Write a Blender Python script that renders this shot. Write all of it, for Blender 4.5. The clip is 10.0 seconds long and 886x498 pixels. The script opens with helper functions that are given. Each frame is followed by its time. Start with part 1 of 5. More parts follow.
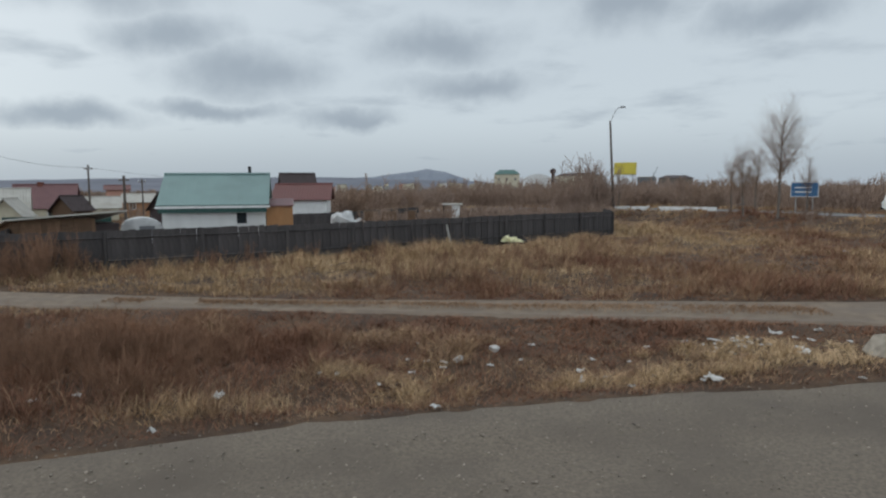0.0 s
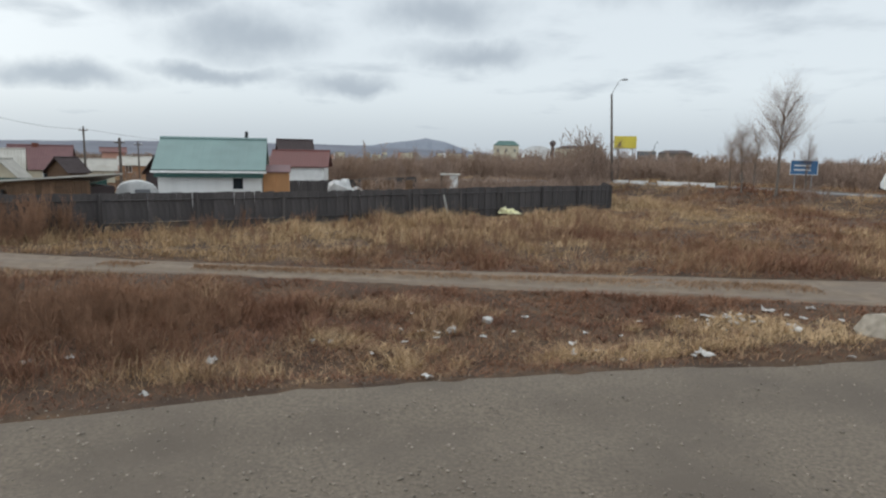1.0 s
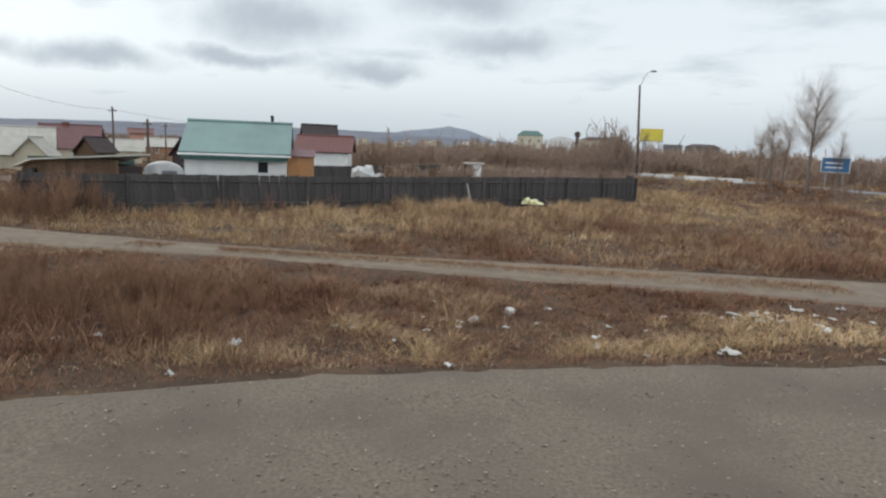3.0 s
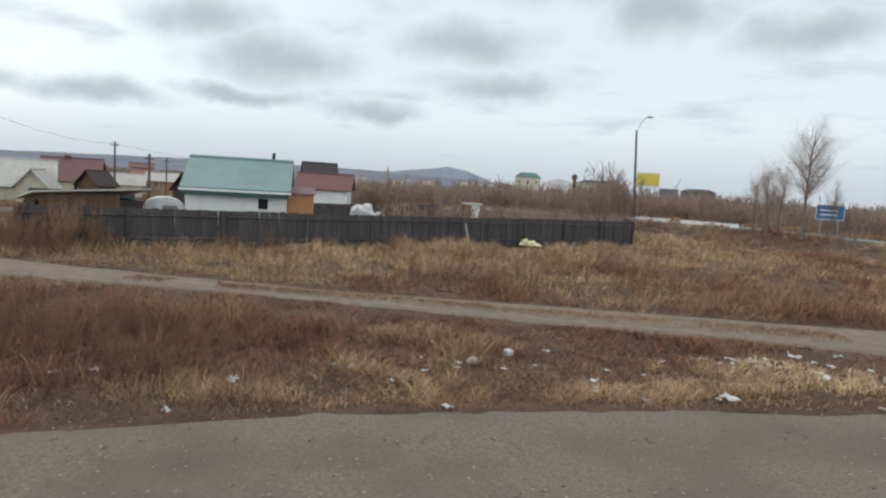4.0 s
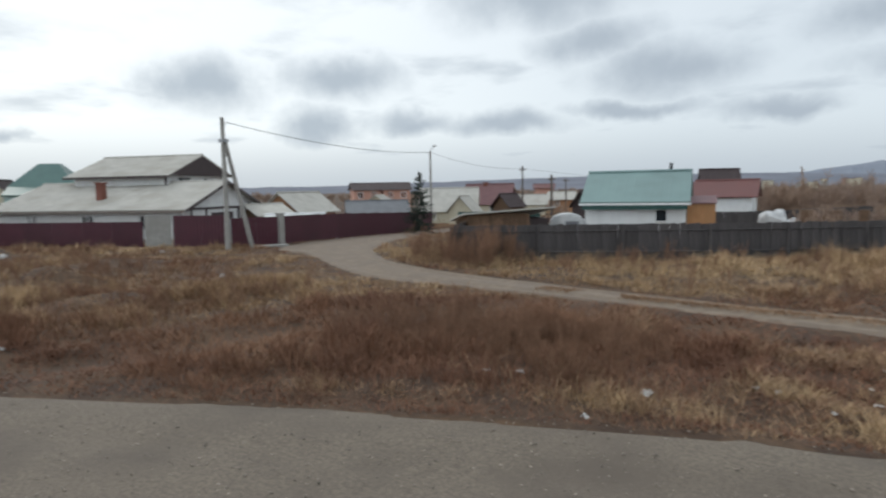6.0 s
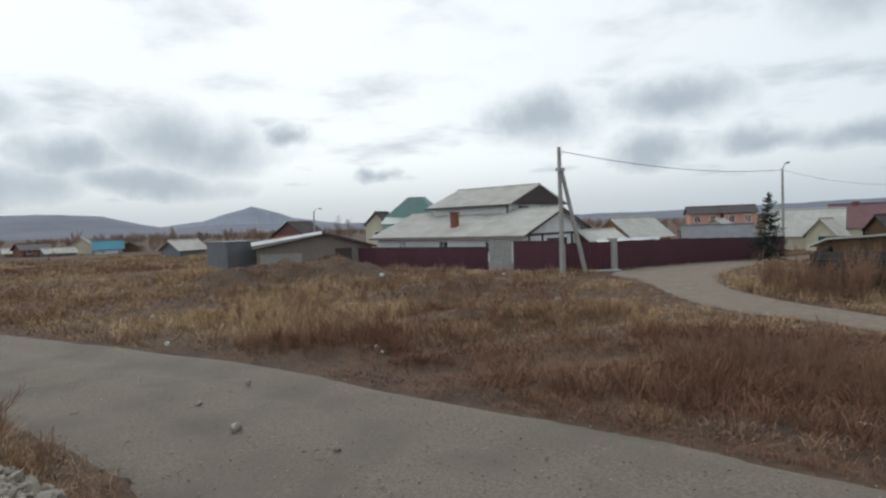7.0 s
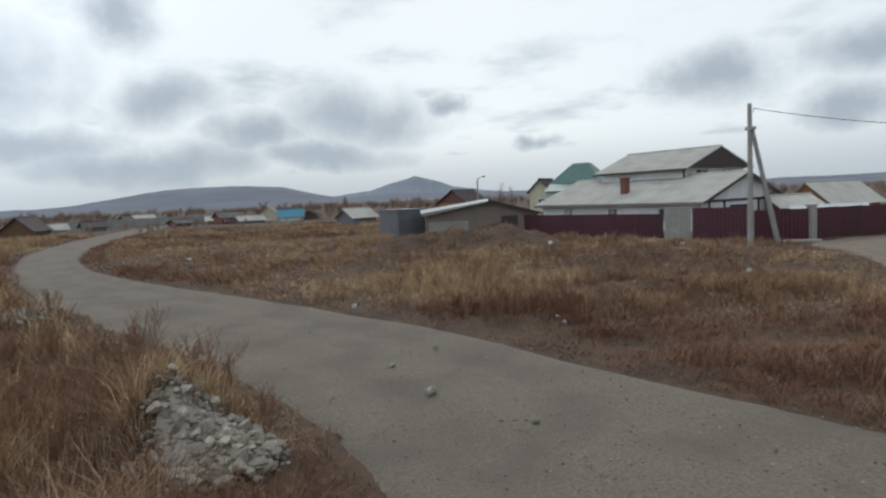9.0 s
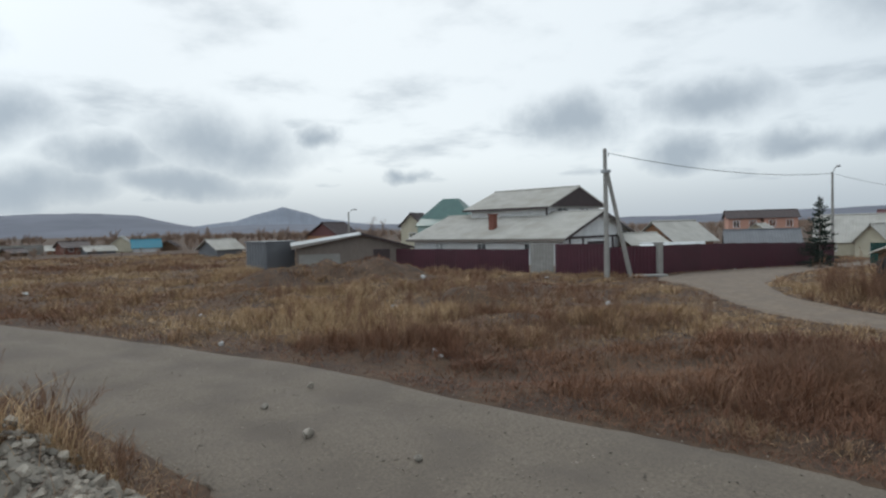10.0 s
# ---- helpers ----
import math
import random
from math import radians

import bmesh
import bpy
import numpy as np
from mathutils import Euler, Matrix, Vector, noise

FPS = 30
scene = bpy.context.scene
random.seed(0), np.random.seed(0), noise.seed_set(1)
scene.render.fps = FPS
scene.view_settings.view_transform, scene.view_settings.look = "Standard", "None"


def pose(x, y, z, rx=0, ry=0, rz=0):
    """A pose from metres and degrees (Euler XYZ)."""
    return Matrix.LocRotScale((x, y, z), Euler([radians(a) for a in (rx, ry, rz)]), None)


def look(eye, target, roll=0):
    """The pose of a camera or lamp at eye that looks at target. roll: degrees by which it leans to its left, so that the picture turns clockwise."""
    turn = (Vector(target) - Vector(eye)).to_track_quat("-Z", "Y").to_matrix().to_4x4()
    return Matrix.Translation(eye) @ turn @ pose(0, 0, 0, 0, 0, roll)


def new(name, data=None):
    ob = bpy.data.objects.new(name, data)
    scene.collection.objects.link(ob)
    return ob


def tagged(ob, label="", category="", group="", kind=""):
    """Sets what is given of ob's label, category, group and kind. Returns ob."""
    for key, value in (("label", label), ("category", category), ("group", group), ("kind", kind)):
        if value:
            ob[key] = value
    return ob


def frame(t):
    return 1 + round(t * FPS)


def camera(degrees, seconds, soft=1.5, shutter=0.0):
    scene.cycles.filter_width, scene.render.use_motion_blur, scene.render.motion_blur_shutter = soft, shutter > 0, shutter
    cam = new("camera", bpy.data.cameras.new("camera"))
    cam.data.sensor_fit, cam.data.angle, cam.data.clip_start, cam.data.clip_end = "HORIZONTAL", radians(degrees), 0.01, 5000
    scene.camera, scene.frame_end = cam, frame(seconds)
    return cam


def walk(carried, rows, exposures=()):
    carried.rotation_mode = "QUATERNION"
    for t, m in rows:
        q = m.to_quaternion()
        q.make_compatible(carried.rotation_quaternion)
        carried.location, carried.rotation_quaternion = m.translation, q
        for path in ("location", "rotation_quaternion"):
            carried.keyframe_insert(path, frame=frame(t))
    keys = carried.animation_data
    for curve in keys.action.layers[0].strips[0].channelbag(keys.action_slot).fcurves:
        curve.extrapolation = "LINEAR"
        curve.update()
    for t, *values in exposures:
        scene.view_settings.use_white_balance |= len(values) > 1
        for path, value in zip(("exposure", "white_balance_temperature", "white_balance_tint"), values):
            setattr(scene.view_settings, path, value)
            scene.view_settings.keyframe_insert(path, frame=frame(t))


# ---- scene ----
cam = camera(69.0, 10.0, soft=2.3, shutter=0.1)

# seconds, x, y, z, pitch, roll, yaw
PATH = [
    (0, 0.00, 0.00, 3.00, -5.43, 0.41, -0.21),
    (0.5, 0.04, 0.01, 3.00, -6.71, 0.47, -1.68),
    (1, 0.03, 0.04, 3.00, -8.07, -0.87, -0.32),
    (1.5, 0.05, 0.01, 3.01, -7.47, -0.71, 3.46),
    (2, 0.03, 0.02, 3.00, -8.86, -0.67, 5.79),
    (2.5, -0.01, 0.04, 2.99, -9.11, -1.56, 3.78),
    (3, -0.04, 0.08, 3.00, -9.14, -2.21, 1.71),
    (3.2, -0.04, 0.02, 3.02, -7.13, -2.57, 1.41),
    (4.3, -0.13, 0.02, 3.02, -5.36, -3.71, 1.34),
    (4.5, -0.15, -0.02, 3.05, -5.01, -4.01, 0.56),
    (5, -0.20, -0.03, 3.02, -4.52, -3.78, 0.45),
    (5.2, -0.23, -0.02, 3.01, -1.15, -3.08, 3.60),
    (5.5, -0.30, -0.01, 2.98, -1.93, -2.26, 12.80),
    (5.7, -0.34, 0.03, 2.95, -4.97, -3.34, 21.30),
    (5.8, -0.40, 0.07, 2.92, -5.67, -2.16, 24.63),
    (6, -0.38, 0.09, 2.98, -5.21, 0.96, 35.24),
    (6.2, -0.43, 0.10, 2.95, -3.69, 2.57, 44.79),
    (7.3, -0.48, -0.11, 2.96, -2.28, -0.12, 67.67),
    (7.5, -0.53, -0.17, 2.95, -2.16, -1.55, 70.41),
    (8, -0.69, -0.27, 2.93, -3.04, 2.11, 80.60),
    (8.5, -0.94, -0.31, 2.94, -4.49, 4.95, 86.17),
    (9, -0.99, -0.40, 2.94, -4.49, 2.44, 78.00),
    (9.5, -1.01, -0.57, 2.99, -1.50, 0.68, 71.95),
    (10, -1.11, -0.54, 2.97, -1.93, 1.42, 66.50),
]

walk(cam, [(t, pose(x, y, z, 90 + p, r, w)) for t, x, y, z, p, r, w in PATH],
     [(0, -.34, 6300, 9), (.5, -.16, 6400, 9), (1, .0, 6500, 10), (2.5, .12, 6550, 10), (4.5, .08, 6500, 10), (5.5, -.08, 6350, 10), (6.2, -.04, 6400, 10), (7.5, -.23, 6320, 10), (10, -.27, 6250, 9)])

EYE_Z = 3.0


def polar(az, d):
    """Plan position at a bearing (degrees to the left of +y) and a distance."""
    return -d * math.sin(radians(az)), d * math.cos(radians(az))


# ---- world and sun ----
SUN_AZ, SUN_EL = 78.0, 38.0
CLOUDS = [  # bearing, elevation, half width, half height
    (27, 16.5, 8, 2.4), (22, 12.3, 5, 1.3), (16.5, 9.8, 5.5, 1.6), (0, 12, 5.2, 1.4), (-3, 8.8, 5.4, .9),
    (-9, 18.2, 7.4, 2.2), (-15, 14.8, 3.9, 1.9), (-27, 13, 5, 1.2), (19, 6.7, 4.4, .6), (30, 5.6, 5, .9),
    (8, 6, 3.4, .5), (38, 6, 4, .9), (104, 15, 3.4, 1.9), (101, 8.8, 4.4, 1.8), (85, 7.3, 6.5, 2.4),
    (94, 5.6, 4, 1.6), (77, 8.2, 1.6, .9), (44, 9.8, 4.8, 1.4), (55, 9.2, 3.6, 1.9), (70, 4.4, 1.6, .6),
    (46, 5.6, 3, 1.4), (103, 3.2, 12, 1.8), (116, 10, 7.5, 3.8), (9, 6.2, 4, .8),
    (88, 3.6, 7, 1.3), (112, 5.2, 8, 1.6), (-20, 17.5, 3.5, 1.4)]


def build_world():
    world = bpy.data.worlds.new("overcast_sky")
    scene.world = world
    world.use_nodes = True
    nt = world.node_tree
    nt.nodes.clear()
    N, L = nt.nodes.new, nt.links.new

    def val(op, a, b=None, clamp=False):
        n = N("ShaderNodeMath")
        n.operation, n.use_clamp = op, clamp
        for i, q in enumerate((a, b)):
            if q is None:
                continue
            if isinstance(q, (int, float)):
                n.inputs[i].default_value = q
            else:
                L(q, n.inputs[i])
        return n.outputs[0]

    co = N("ShaderNodeTexCoord").outputs["Generated"]
    wob = N("ShaderNodeTexNoise")
    wob.inputs["Scale"].default_value, wob.inputs["Detail"].default_value = 7.0, 5.0
    wob.inputs["Roughness"].default_value = .6
    L(co, wob.inputs["Vector"])
    sep0 = N("ShaderNodeSeparateColor")
    L(wob.outputs["Color"], sep0.inputs[0])
    sep = N("ShaderNodeSeparateXYZ")
    L(co, sep.inputs[0])
    k = 180 / math.pi
    az = val("MULTIPLY", val("ARCTAN2", val("MULTIPLY", sep.outputs[0], -1.0), sep.outputs[1]), k)
    el = val("MULTIPLY", val("ARCSINE", sep.outputs[2]), k)
    azw = val("ADD", az, val("MULTIPLY", val("SUBTRACT", sep0.outputs[0], .5), 10.0))
    elw = val("ADD", el, val("MULTIPLY", val("SUBTRACT", sep0.outputs[1], .5), 4.2))
    mask = None
    for a, e, w, h in CLOUDS:
        u = val("DIVIDE", val("SUBTRACT", azw, float(a)), w * 1.15)
        v = val("DIVIDE", val("SUBTRACT", elw, float(e)), h * 1.3)
        q = val("ADD", val("MULTIPLY", u, u), val("MULTIPLY", v, v))
        m = val("SUBTRACT", 1.0, val("SQRT", q))
        mask = m if mask is None else val("MAXIMUM", mask, m)
    # loose cloud cover over the whole dome
    proj = N("ShaderNodeVectorMath")
    proj.operation = "DIVIDE"
    comb = N("ShaderNodeCombineXYZ")
    zz = val("ADD", val("MAXIMUM", sep.outputs[2], 0.0), .13)
    for i in range(3):
        L(zz, comb.inputs[i])
    L(co, proj.inputs[0])
    L(comb.outputs[0], proj.inputs[1])
    cover = N("ShaderNodeTexNoise")
    cover.inputs["Scale"].default_value, cover.inputs["Detail"].default_value = 1.7, 6.0
    cover.inputs["Roughness"].default_value = .55
    L(proj.outputs[0], cover.inputs["Vector"])
    ramp = N("ShaderNodeMapRange")
    ramp.inputs[1].default_value, ramp.inputs[2].default_value = .46, .76
    ramp.inputs[3].default_value, ramp.inputs[4].default_value = 0.0, .55
    ramp.interpolation_type = "SMOOTHSTEP"
    L(cover.outputs["Fac"], ramp.inputs[0])
    puff = N("ShaderNodeTexNoise")
    puff.inputs["Scale"].default_value, puff.inputs["Detail"].default_value = 16.0, 6.0
    L(co, puff.inputs["Vector"])
    rag = val("ADD", mask, val("MULTIPLY", val("SUBTRACT", puff.outputs["Fac"], .5), .8))
    edge = N("ShaderNodeMapRange")
    edge.interpolation_type = "SMOOTHSTEP"
    edge.inputs[1].default_value, edge.inputs[2].default_value = -.52, .92
    edge.inputs[4].default_value = .82
    L(rag, edge.inputs[0])
    mask = val("MAXIMUM", edge.outputs[0], ramp.outputs[0], True)
    # a bank of grey lies along the horizon
    low = N("ShaderNodeMapRange")
    low.inputs[1].default_value, low.inputs[2].default_value = 6.5, 0.0
    low.inputs[3].default_value, low.inputs[4].default_value = 0.0, .62
    low.interpolation_type = "SMOOTHSTEP"
    L(el, low.inputs[0])
    mask = val("MAXIMUM", mask, low.outputs[0], True)

    def mix(f, a, b):
        n = N("ShaderNodeMix")
        n.data_type = "RGBA"
        for s, q in ((0, f), (6, a), (7, b)):
            if isinstance(q, (int, float)):
                n.inputs[s].default_value = q
            elif isinstance(q, tuple):
                n.inputs[s].default_value = (*q, 1)
            else:
                L(q, n.inputs[s])
        return n.outputs[2]

    # brighter veil round the hidden sun
    sd = Vector((*polar(SUN_AZ, 1), math.tan(radians(SUN_EL)))).normalized()
    dot = N("ShaderNodeVectorMath")
    dot.operation = "DOT_PRODUCT"
    L(co, dot.inputs[0])
    dot.inputs[1].default_value = sd
    near = N("ShaderNodeMapRange")
    near.inputs[1].default_value, near.inputs[2].default_value = .35, .98
    near.interpolation_type = "SMOOTHSTEP"
    L(dot.outputs["Value"], near.inputs[0])
    veil = mix(near.outputs[0], (.80, .875, .92), (1.12, 1.17, 1.17))
    grey = mix(near.outputs[0], (.395, .46, .53), (.40, .475, .545))
    sky = N("ShaderNodeTexSky")
    sky.sky_type, sky.sun_disc = "NISHITA", False
    sky.sun_elevation, sky.sun_rotation = radians(SUN_EL), radians(-SUN_AZ)
    skyc = N("ShaderNodeVectorMath")
    skyc.operation = "SCALE"
    L(sky.outputs[0], skyc.inputs[0])
    skyc.inputs[3].default_value = .1
    veil = mix(.12, veil, skyc.outputs[0])
    col = mix(mask, veil, grey)
    # sky brightened towards the south and the zenith, added to light camera-facing walls
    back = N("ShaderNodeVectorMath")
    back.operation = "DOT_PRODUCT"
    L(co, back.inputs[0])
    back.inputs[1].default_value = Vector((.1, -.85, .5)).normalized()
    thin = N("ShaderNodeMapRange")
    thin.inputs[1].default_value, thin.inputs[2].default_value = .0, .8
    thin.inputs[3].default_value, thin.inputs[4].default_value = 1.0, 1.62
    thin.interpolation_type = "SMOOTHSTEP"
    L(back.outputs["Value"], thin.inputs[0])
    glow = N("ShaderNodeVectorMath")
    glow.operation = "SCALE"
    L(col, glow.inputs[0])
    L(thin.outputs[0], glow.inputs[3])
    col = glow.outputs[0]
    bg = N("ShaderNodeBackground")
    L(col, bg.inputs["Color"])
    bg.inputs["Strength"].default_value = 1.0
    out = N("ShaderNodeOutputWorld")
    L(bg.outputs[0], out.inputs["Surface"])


build_world()
sun = new("sun", bpy.data.lights.new("sun", "SUN"))
sun.data.energy, sun.data.angle, sun.data.color = 0.7, radians(20), (1, .96, .9)
sun.matrix_world = look((*polar(SUN_AZ, 100), 100 * math.tan(radians(SUN_EL))), (0, 0, 0))


# ---- materials ----
def mat(name, c1, c2=None, rough=.85, scale=3.0, bump=0.0, bscale=None, metal=0.0, vary=0.0, island=False, c3=None,
        big=.15, stretch=(1, 1, 1), world_co=False):
    """Two colours mixed by grain, a third by larger stains, per-piece variation and a fine relief."""
    m = bpy.data.materials.new(name)
    m.use_nodes = True
    nt = m.node_tree
    N, L = nt.nodes.new, nt.links.new
    b = nt.nodes["Principled BSDF"]
    b.inputs["Roughness"].default_value, b.inputs["Metallic"].default_value = rough, metal
    if world_co:
        co = N("ShaderNodeNewGeometry").outputs["Position"]
    else:
        co = N("ShaderNodeTexCoord").outputs["Object"]
    mp = N("ShaderNodeMapping")
    mp.inputs["Scale"].default_value = stretch
    L(co, mp.inputs[0])

    def noise_tex(s, d=5.0):
        n = N("ShaderNodeTexNoise")
        n.inputs["Scale"].default_value, n.inputs["Detail"].default_value = s, d
        L(mp.outputs[0], n.inputs["Vector"])
        return n.outputs["Fac"]

    def ramp(q, lo, hi):
        n = N("ShaderNodeMapRange")
        n.inputs[1].default_value, n.inputs[2].default_value = lo, hi
        L(q, n.inputs[0])
        return n.outputs[0]

    def mix(f, a, bb, mode="MIX"):
        n = N("ShaderNodeMix")
        n.data_type, n.blend_type = "RGBA", mode
        for s, q in ((0, f), (6, a), (7, bb)):
            if isinstance(q, (int, float)):
                n.inputs[s].default_value = q
            elif isinstance(q, tuple):
                n.inputs[s].default_value = (*q, 1)
            else:
                L(q, n.inputs[s])
        return n.outputs[2]

    c2 = c2 or tuple(v * .75 for v in c1)
    grain = noise_tex(scale)
    col = mix(ramp(grain, .35, .65), c1, c2)
    col = mix(ramp(noise_tex(scale * big), .45, .65), col, c3 or tuple(v * .82 for v in c1))
    if vary:
        if island:
            rnd = N("ShaderNodeNewGeometry").outputs["Random Per Island"]
        else:
            rnd = N("ShaderNodeObjectInfo").outputs["Random"]
        hs = N("ShaderNodeHueSaturation")
        n = N("ShaderNodeMapRange")
        n.inputs[3].default_value, n.inputs[4].default_value = 1 - vary, 1 + vary
        L(rnd, n.inputs[0])
        L(n.outputs[0], hs.inputs["Value"])
        L(col, hs.inputs["Color"])
        col = hs.outputs[0]
    L(col, b.inputs["Base Color"])
    if bump:
        bp = N("ShaderNodeBump")
        bp.inputs["Strength"].default_value, bp.inputs["Distance"].default_value = bump, .02
        L(noise_tex(bscale or scale * 4), bp.inputs["Height"])
        L(bp.outputs[0], b.inputs["Normal"])
    return m


M = dict(
    soil=mat("matted_dry_turf", (.1, .056, .029), (.05, .028, .015), .97, 6.0, 1.0, 30, c3=(.042, .022, .012), big=.14, world_co=True),
    gravel=mat("gravel", (.175, .142, .108), (.108, .086, .066), .93, 22.0, .6, 90, c3=(.108, .086, .067), big=.026, world_co=True),
    dirt=mat("packed_dirt", (.195, .15, .11), (.135, .102, .076), .95, 3.0, .5, 30, c3=(.145, .112, .086), big=.3, world_co=True),
    asphalt=mat("asphalt", (.20, .20, .20), (.16, .16, .16), .9, 4.0, .3, 20, world_co=True),
    oldwood=mat("weathered_board", (.06, .053, .053), (.04, .035, .035), .9, 2.5, .4, 14, c3=(.078, .069, .066), big=.3, stretch=(6, 6, .8), vary=.18),
    brownwood=mat("brown_board", (.16, .095, .055), (.11, .065, .04), .9, 2.5, .4, 14, stretch=(1, 1, 6), vary=.2),
    orangewood=mat("varnished_board", (.42, .21, .085), (.34, .16, .06), .6, 2.0, .2, 14, stretch=(6, 6, 1)),
    white=mat("white_paint", (.72, .72, .71), (.62, .62, .61), .7, 2.0, .15, 12, c3=(.60, .59, .57), vary=.04),
    cream=mat("cream_plaster", (.55, .50, .38), (.48, .43, .32), .85, 1.5, .2, 10),
    pink=mat("salmon_plaster", (.50, .27, .2), (.44, .24, .18), .85, 1.5, .2, 10),
    ochre=mat("ochre_brick", (.36, .19, .10), (.28, .14, .075), .9, 5.0, .4, 14),
    redbrick=mat("red_brick", (.2, .075, .05), (.14, .052, .04), .9, 8.0, .4, 20),
    green=mat("green_sheet_roof", (.155, .228, .22), (.135, .2, .193), .5, 1.2, .05, 8, c3=(.165, .255, .243), vary=.05),
    dkgreen=mat("dark_green_trim", (.012, .06, .05), (.01, .05, .042), .5, 3.0),
    tealgreen=mat("teal_sheet_roof", (.06, .13, .115), (.05, .11, .098), .45, 1.2, .05, 8, vary=.05),
    maroon=mat("maroon_sheet", (.062, .012, .022), (.05, .01, .018), .45, 1.5, .05, 8, c3=(.07, .016, .026), vary=.12),
    redroof=mat("red_sheet_roof", (.135, .045, .04), (.115, .038, .034), .5, 1.5, .05, 8),
    plumroof=mat("faded_red_roof", (.16, .075, .075), (.13, .06, .062), .6, 1.5, .05, 8),
    darkroof=mat("dark_brown_roof", (.045, .028, .028), (.034, .02, .02), .6, 2.0, .1, 8),
    slate=mat("grey_fibre_slate", (.45, .43, .39), (.39, .37, .335), .9, 1.5, .3, 10, c3=(.35, .33, .29), big=.4, vary=.06),
    greysheet=mat("grey_sheet_metal", (.16, .165, .175), (.13, .135, .145), .55, 1.2, .1, 8, metal=.2, vary=.06),
    concrete=mat("concrete", (.32, .305, .28), (.25, .238, .22), .9, 3.0, .3, 18, c3=(.24, .23, .21)),
    polewood=mat("pole_wood", (.12, .095, .08), (.085, .068, .058), .9, 4.0, .4, 20, stretch=(5, 5, .6)),
    paleteal=mat("pale_teal_cladding", (.34, .45, .42), (.29, .39, .365), .7, 1.5),
    greywood=mat("grey_brown_board", (.2, .165, .14), (.15, .122, .104), .9, 2.5, .4, 14, stretch=(1, 6, 1)),
    metal=mat("galvanised_steel", (.38, .39, .40), (.30, .31, .32), .45, 4.0, metal=.6),
    black=mat("black_rubber", (.012, .012, .012), (.018, .018, .018), .8, 8.0),
    cable=mat("cable", (.03, .03, .032), None, .7, 3.0),
    blue=mat("blue_paint", (.04, .13, .27), (.035, .11, .23), .5, 2.0),
    turq=mat("turquoise_sheet", (.035, .2, .27), (.03, .17, .235), .5, 2.0),
    yellow=mat("yellow_panel", (.66, .54, .07), (.58, .47, .06), .6, 1.0),
    palebag=mat("pale_yellow_sack", (.80, .76, .46), (.7, .66, .4), .7, 3.0, .3, 12),
    stone=mat("pale_rubble", (.36, .32, .265), (.24, .21, .17), .92, 5.0, .5, 20, c3=(.21, .18, .145), vary=.4),
    litter=mat("white_litter", (.5, .49, .47), (.34, .33, .31), .7, 6.0, .2, 15, vary=.15),
    tarp=mat("pale_tarpaulin", (.56, .56, .55), (.36, .36, .36), .6, 2.4, .3, 6),
    carwhite=mat("car_white", (.72, .73, .72), (.68, .69, .68), .3, 1.0),
    bark=mat("grey_bark", (.16, .135, .115), (.11, .09, .078), .95, 6.0, .4, 20),
    twig=mat("bare_twig", (.29, .21, .165), (.23, .16, .125), .95, .6, c3=(.27, .18, .125), vary=.25, island=True, world_co=True),
    needle=mat("spruce_needles", (.014, .026, .018), (.02, .034, .022), .85, 2.0, vary=.35, island=True),
    # distance haze is painted into these base colours, paler for the farther peaks
    hill=mat("haze_tinted_hillside", (.118, .126, .156), (.1, .108, .136), 1.0, .012, 0, c3=(.138, .146, .178), big=.3, world_co=True),
    farhill=mat("haze_tinted_peak", (.17, .19, .23), (.155, .175, .213), 1.0, .012, 0, c3=(.185, .205, .245), big=.3, world_co=True),
)
gl = bpy.data.materials.new("window_glass")
gl.use_nodes = True
_b = gl.node_tree.nodes["Principled BSDF"]
_b.inputs["Base Color"].default_value = (.02, .024, .028, 1)
_b.inputs["Roughness"].default_value, _b.inputs["IOR"].default_value = .08, 1.5
M["glass"] = gl


# ---- mesh helpers ----
def mesh_of(name, verts, faces, material=None, smooth=False):
    me = bpy.data.meshes.new(name)
    me.from_pydata([tuple(v) for v in verts], [], faces)
    if material:
        me.materials.append(M[material] if isinstance(material, str) else material)
    if smooth:
        me.shade_smooth()
    me.update()
    return me


def part(name, bm, material, parent, label="", smooth=False):
    """Links a bmesh as one mesh object under a thing or a part."""
    bmesh.ops.recalc_face_normals(bm, faces=bm.faces)
    me = bpy.data.meshes.new(name)
    bm.to_mesh(me)
    bm.free()
    me.materials.append(M[material])
    if smooth:
        me.shade_smooth()
    ob = new(name, me)
    ob.parent = parent
    if label:
        ob["label"] = label
    return ob


def thing(name, x, y, z=0.0, rz=0.0, label="", category="", group="", kind=""):
    ob = new(name)
    ob.matrix_world = pose(x, y, z, 0, 0, rz)
    return tagged(ob, label, category, group, kind)


def add_box(bm, x0, y0, z0, x1, y1, z1, bevel=0.0):
    r = bmesh.ops.create_cube(bm, size=1)
    for v in r["verts"]:
        v.co = Vector((x0 + (v.co.x + .5) * (x1 - x0), y0 + (v.co.y + .5) * (y1 - y0), z0 + (v.co.z + .5) * (z1 - z0)))
    if bevel:
        es = {e for v in r["verts"] for e in v.link_edges}
        bmesh.ops.bevel(bm, geom=list(es), offset=bevel, segments=1, affect="EDGES")
    return bm


def box(*a, bevel=0.0):
    return add_box(bmesh.new(), *a, bevel=bevel)


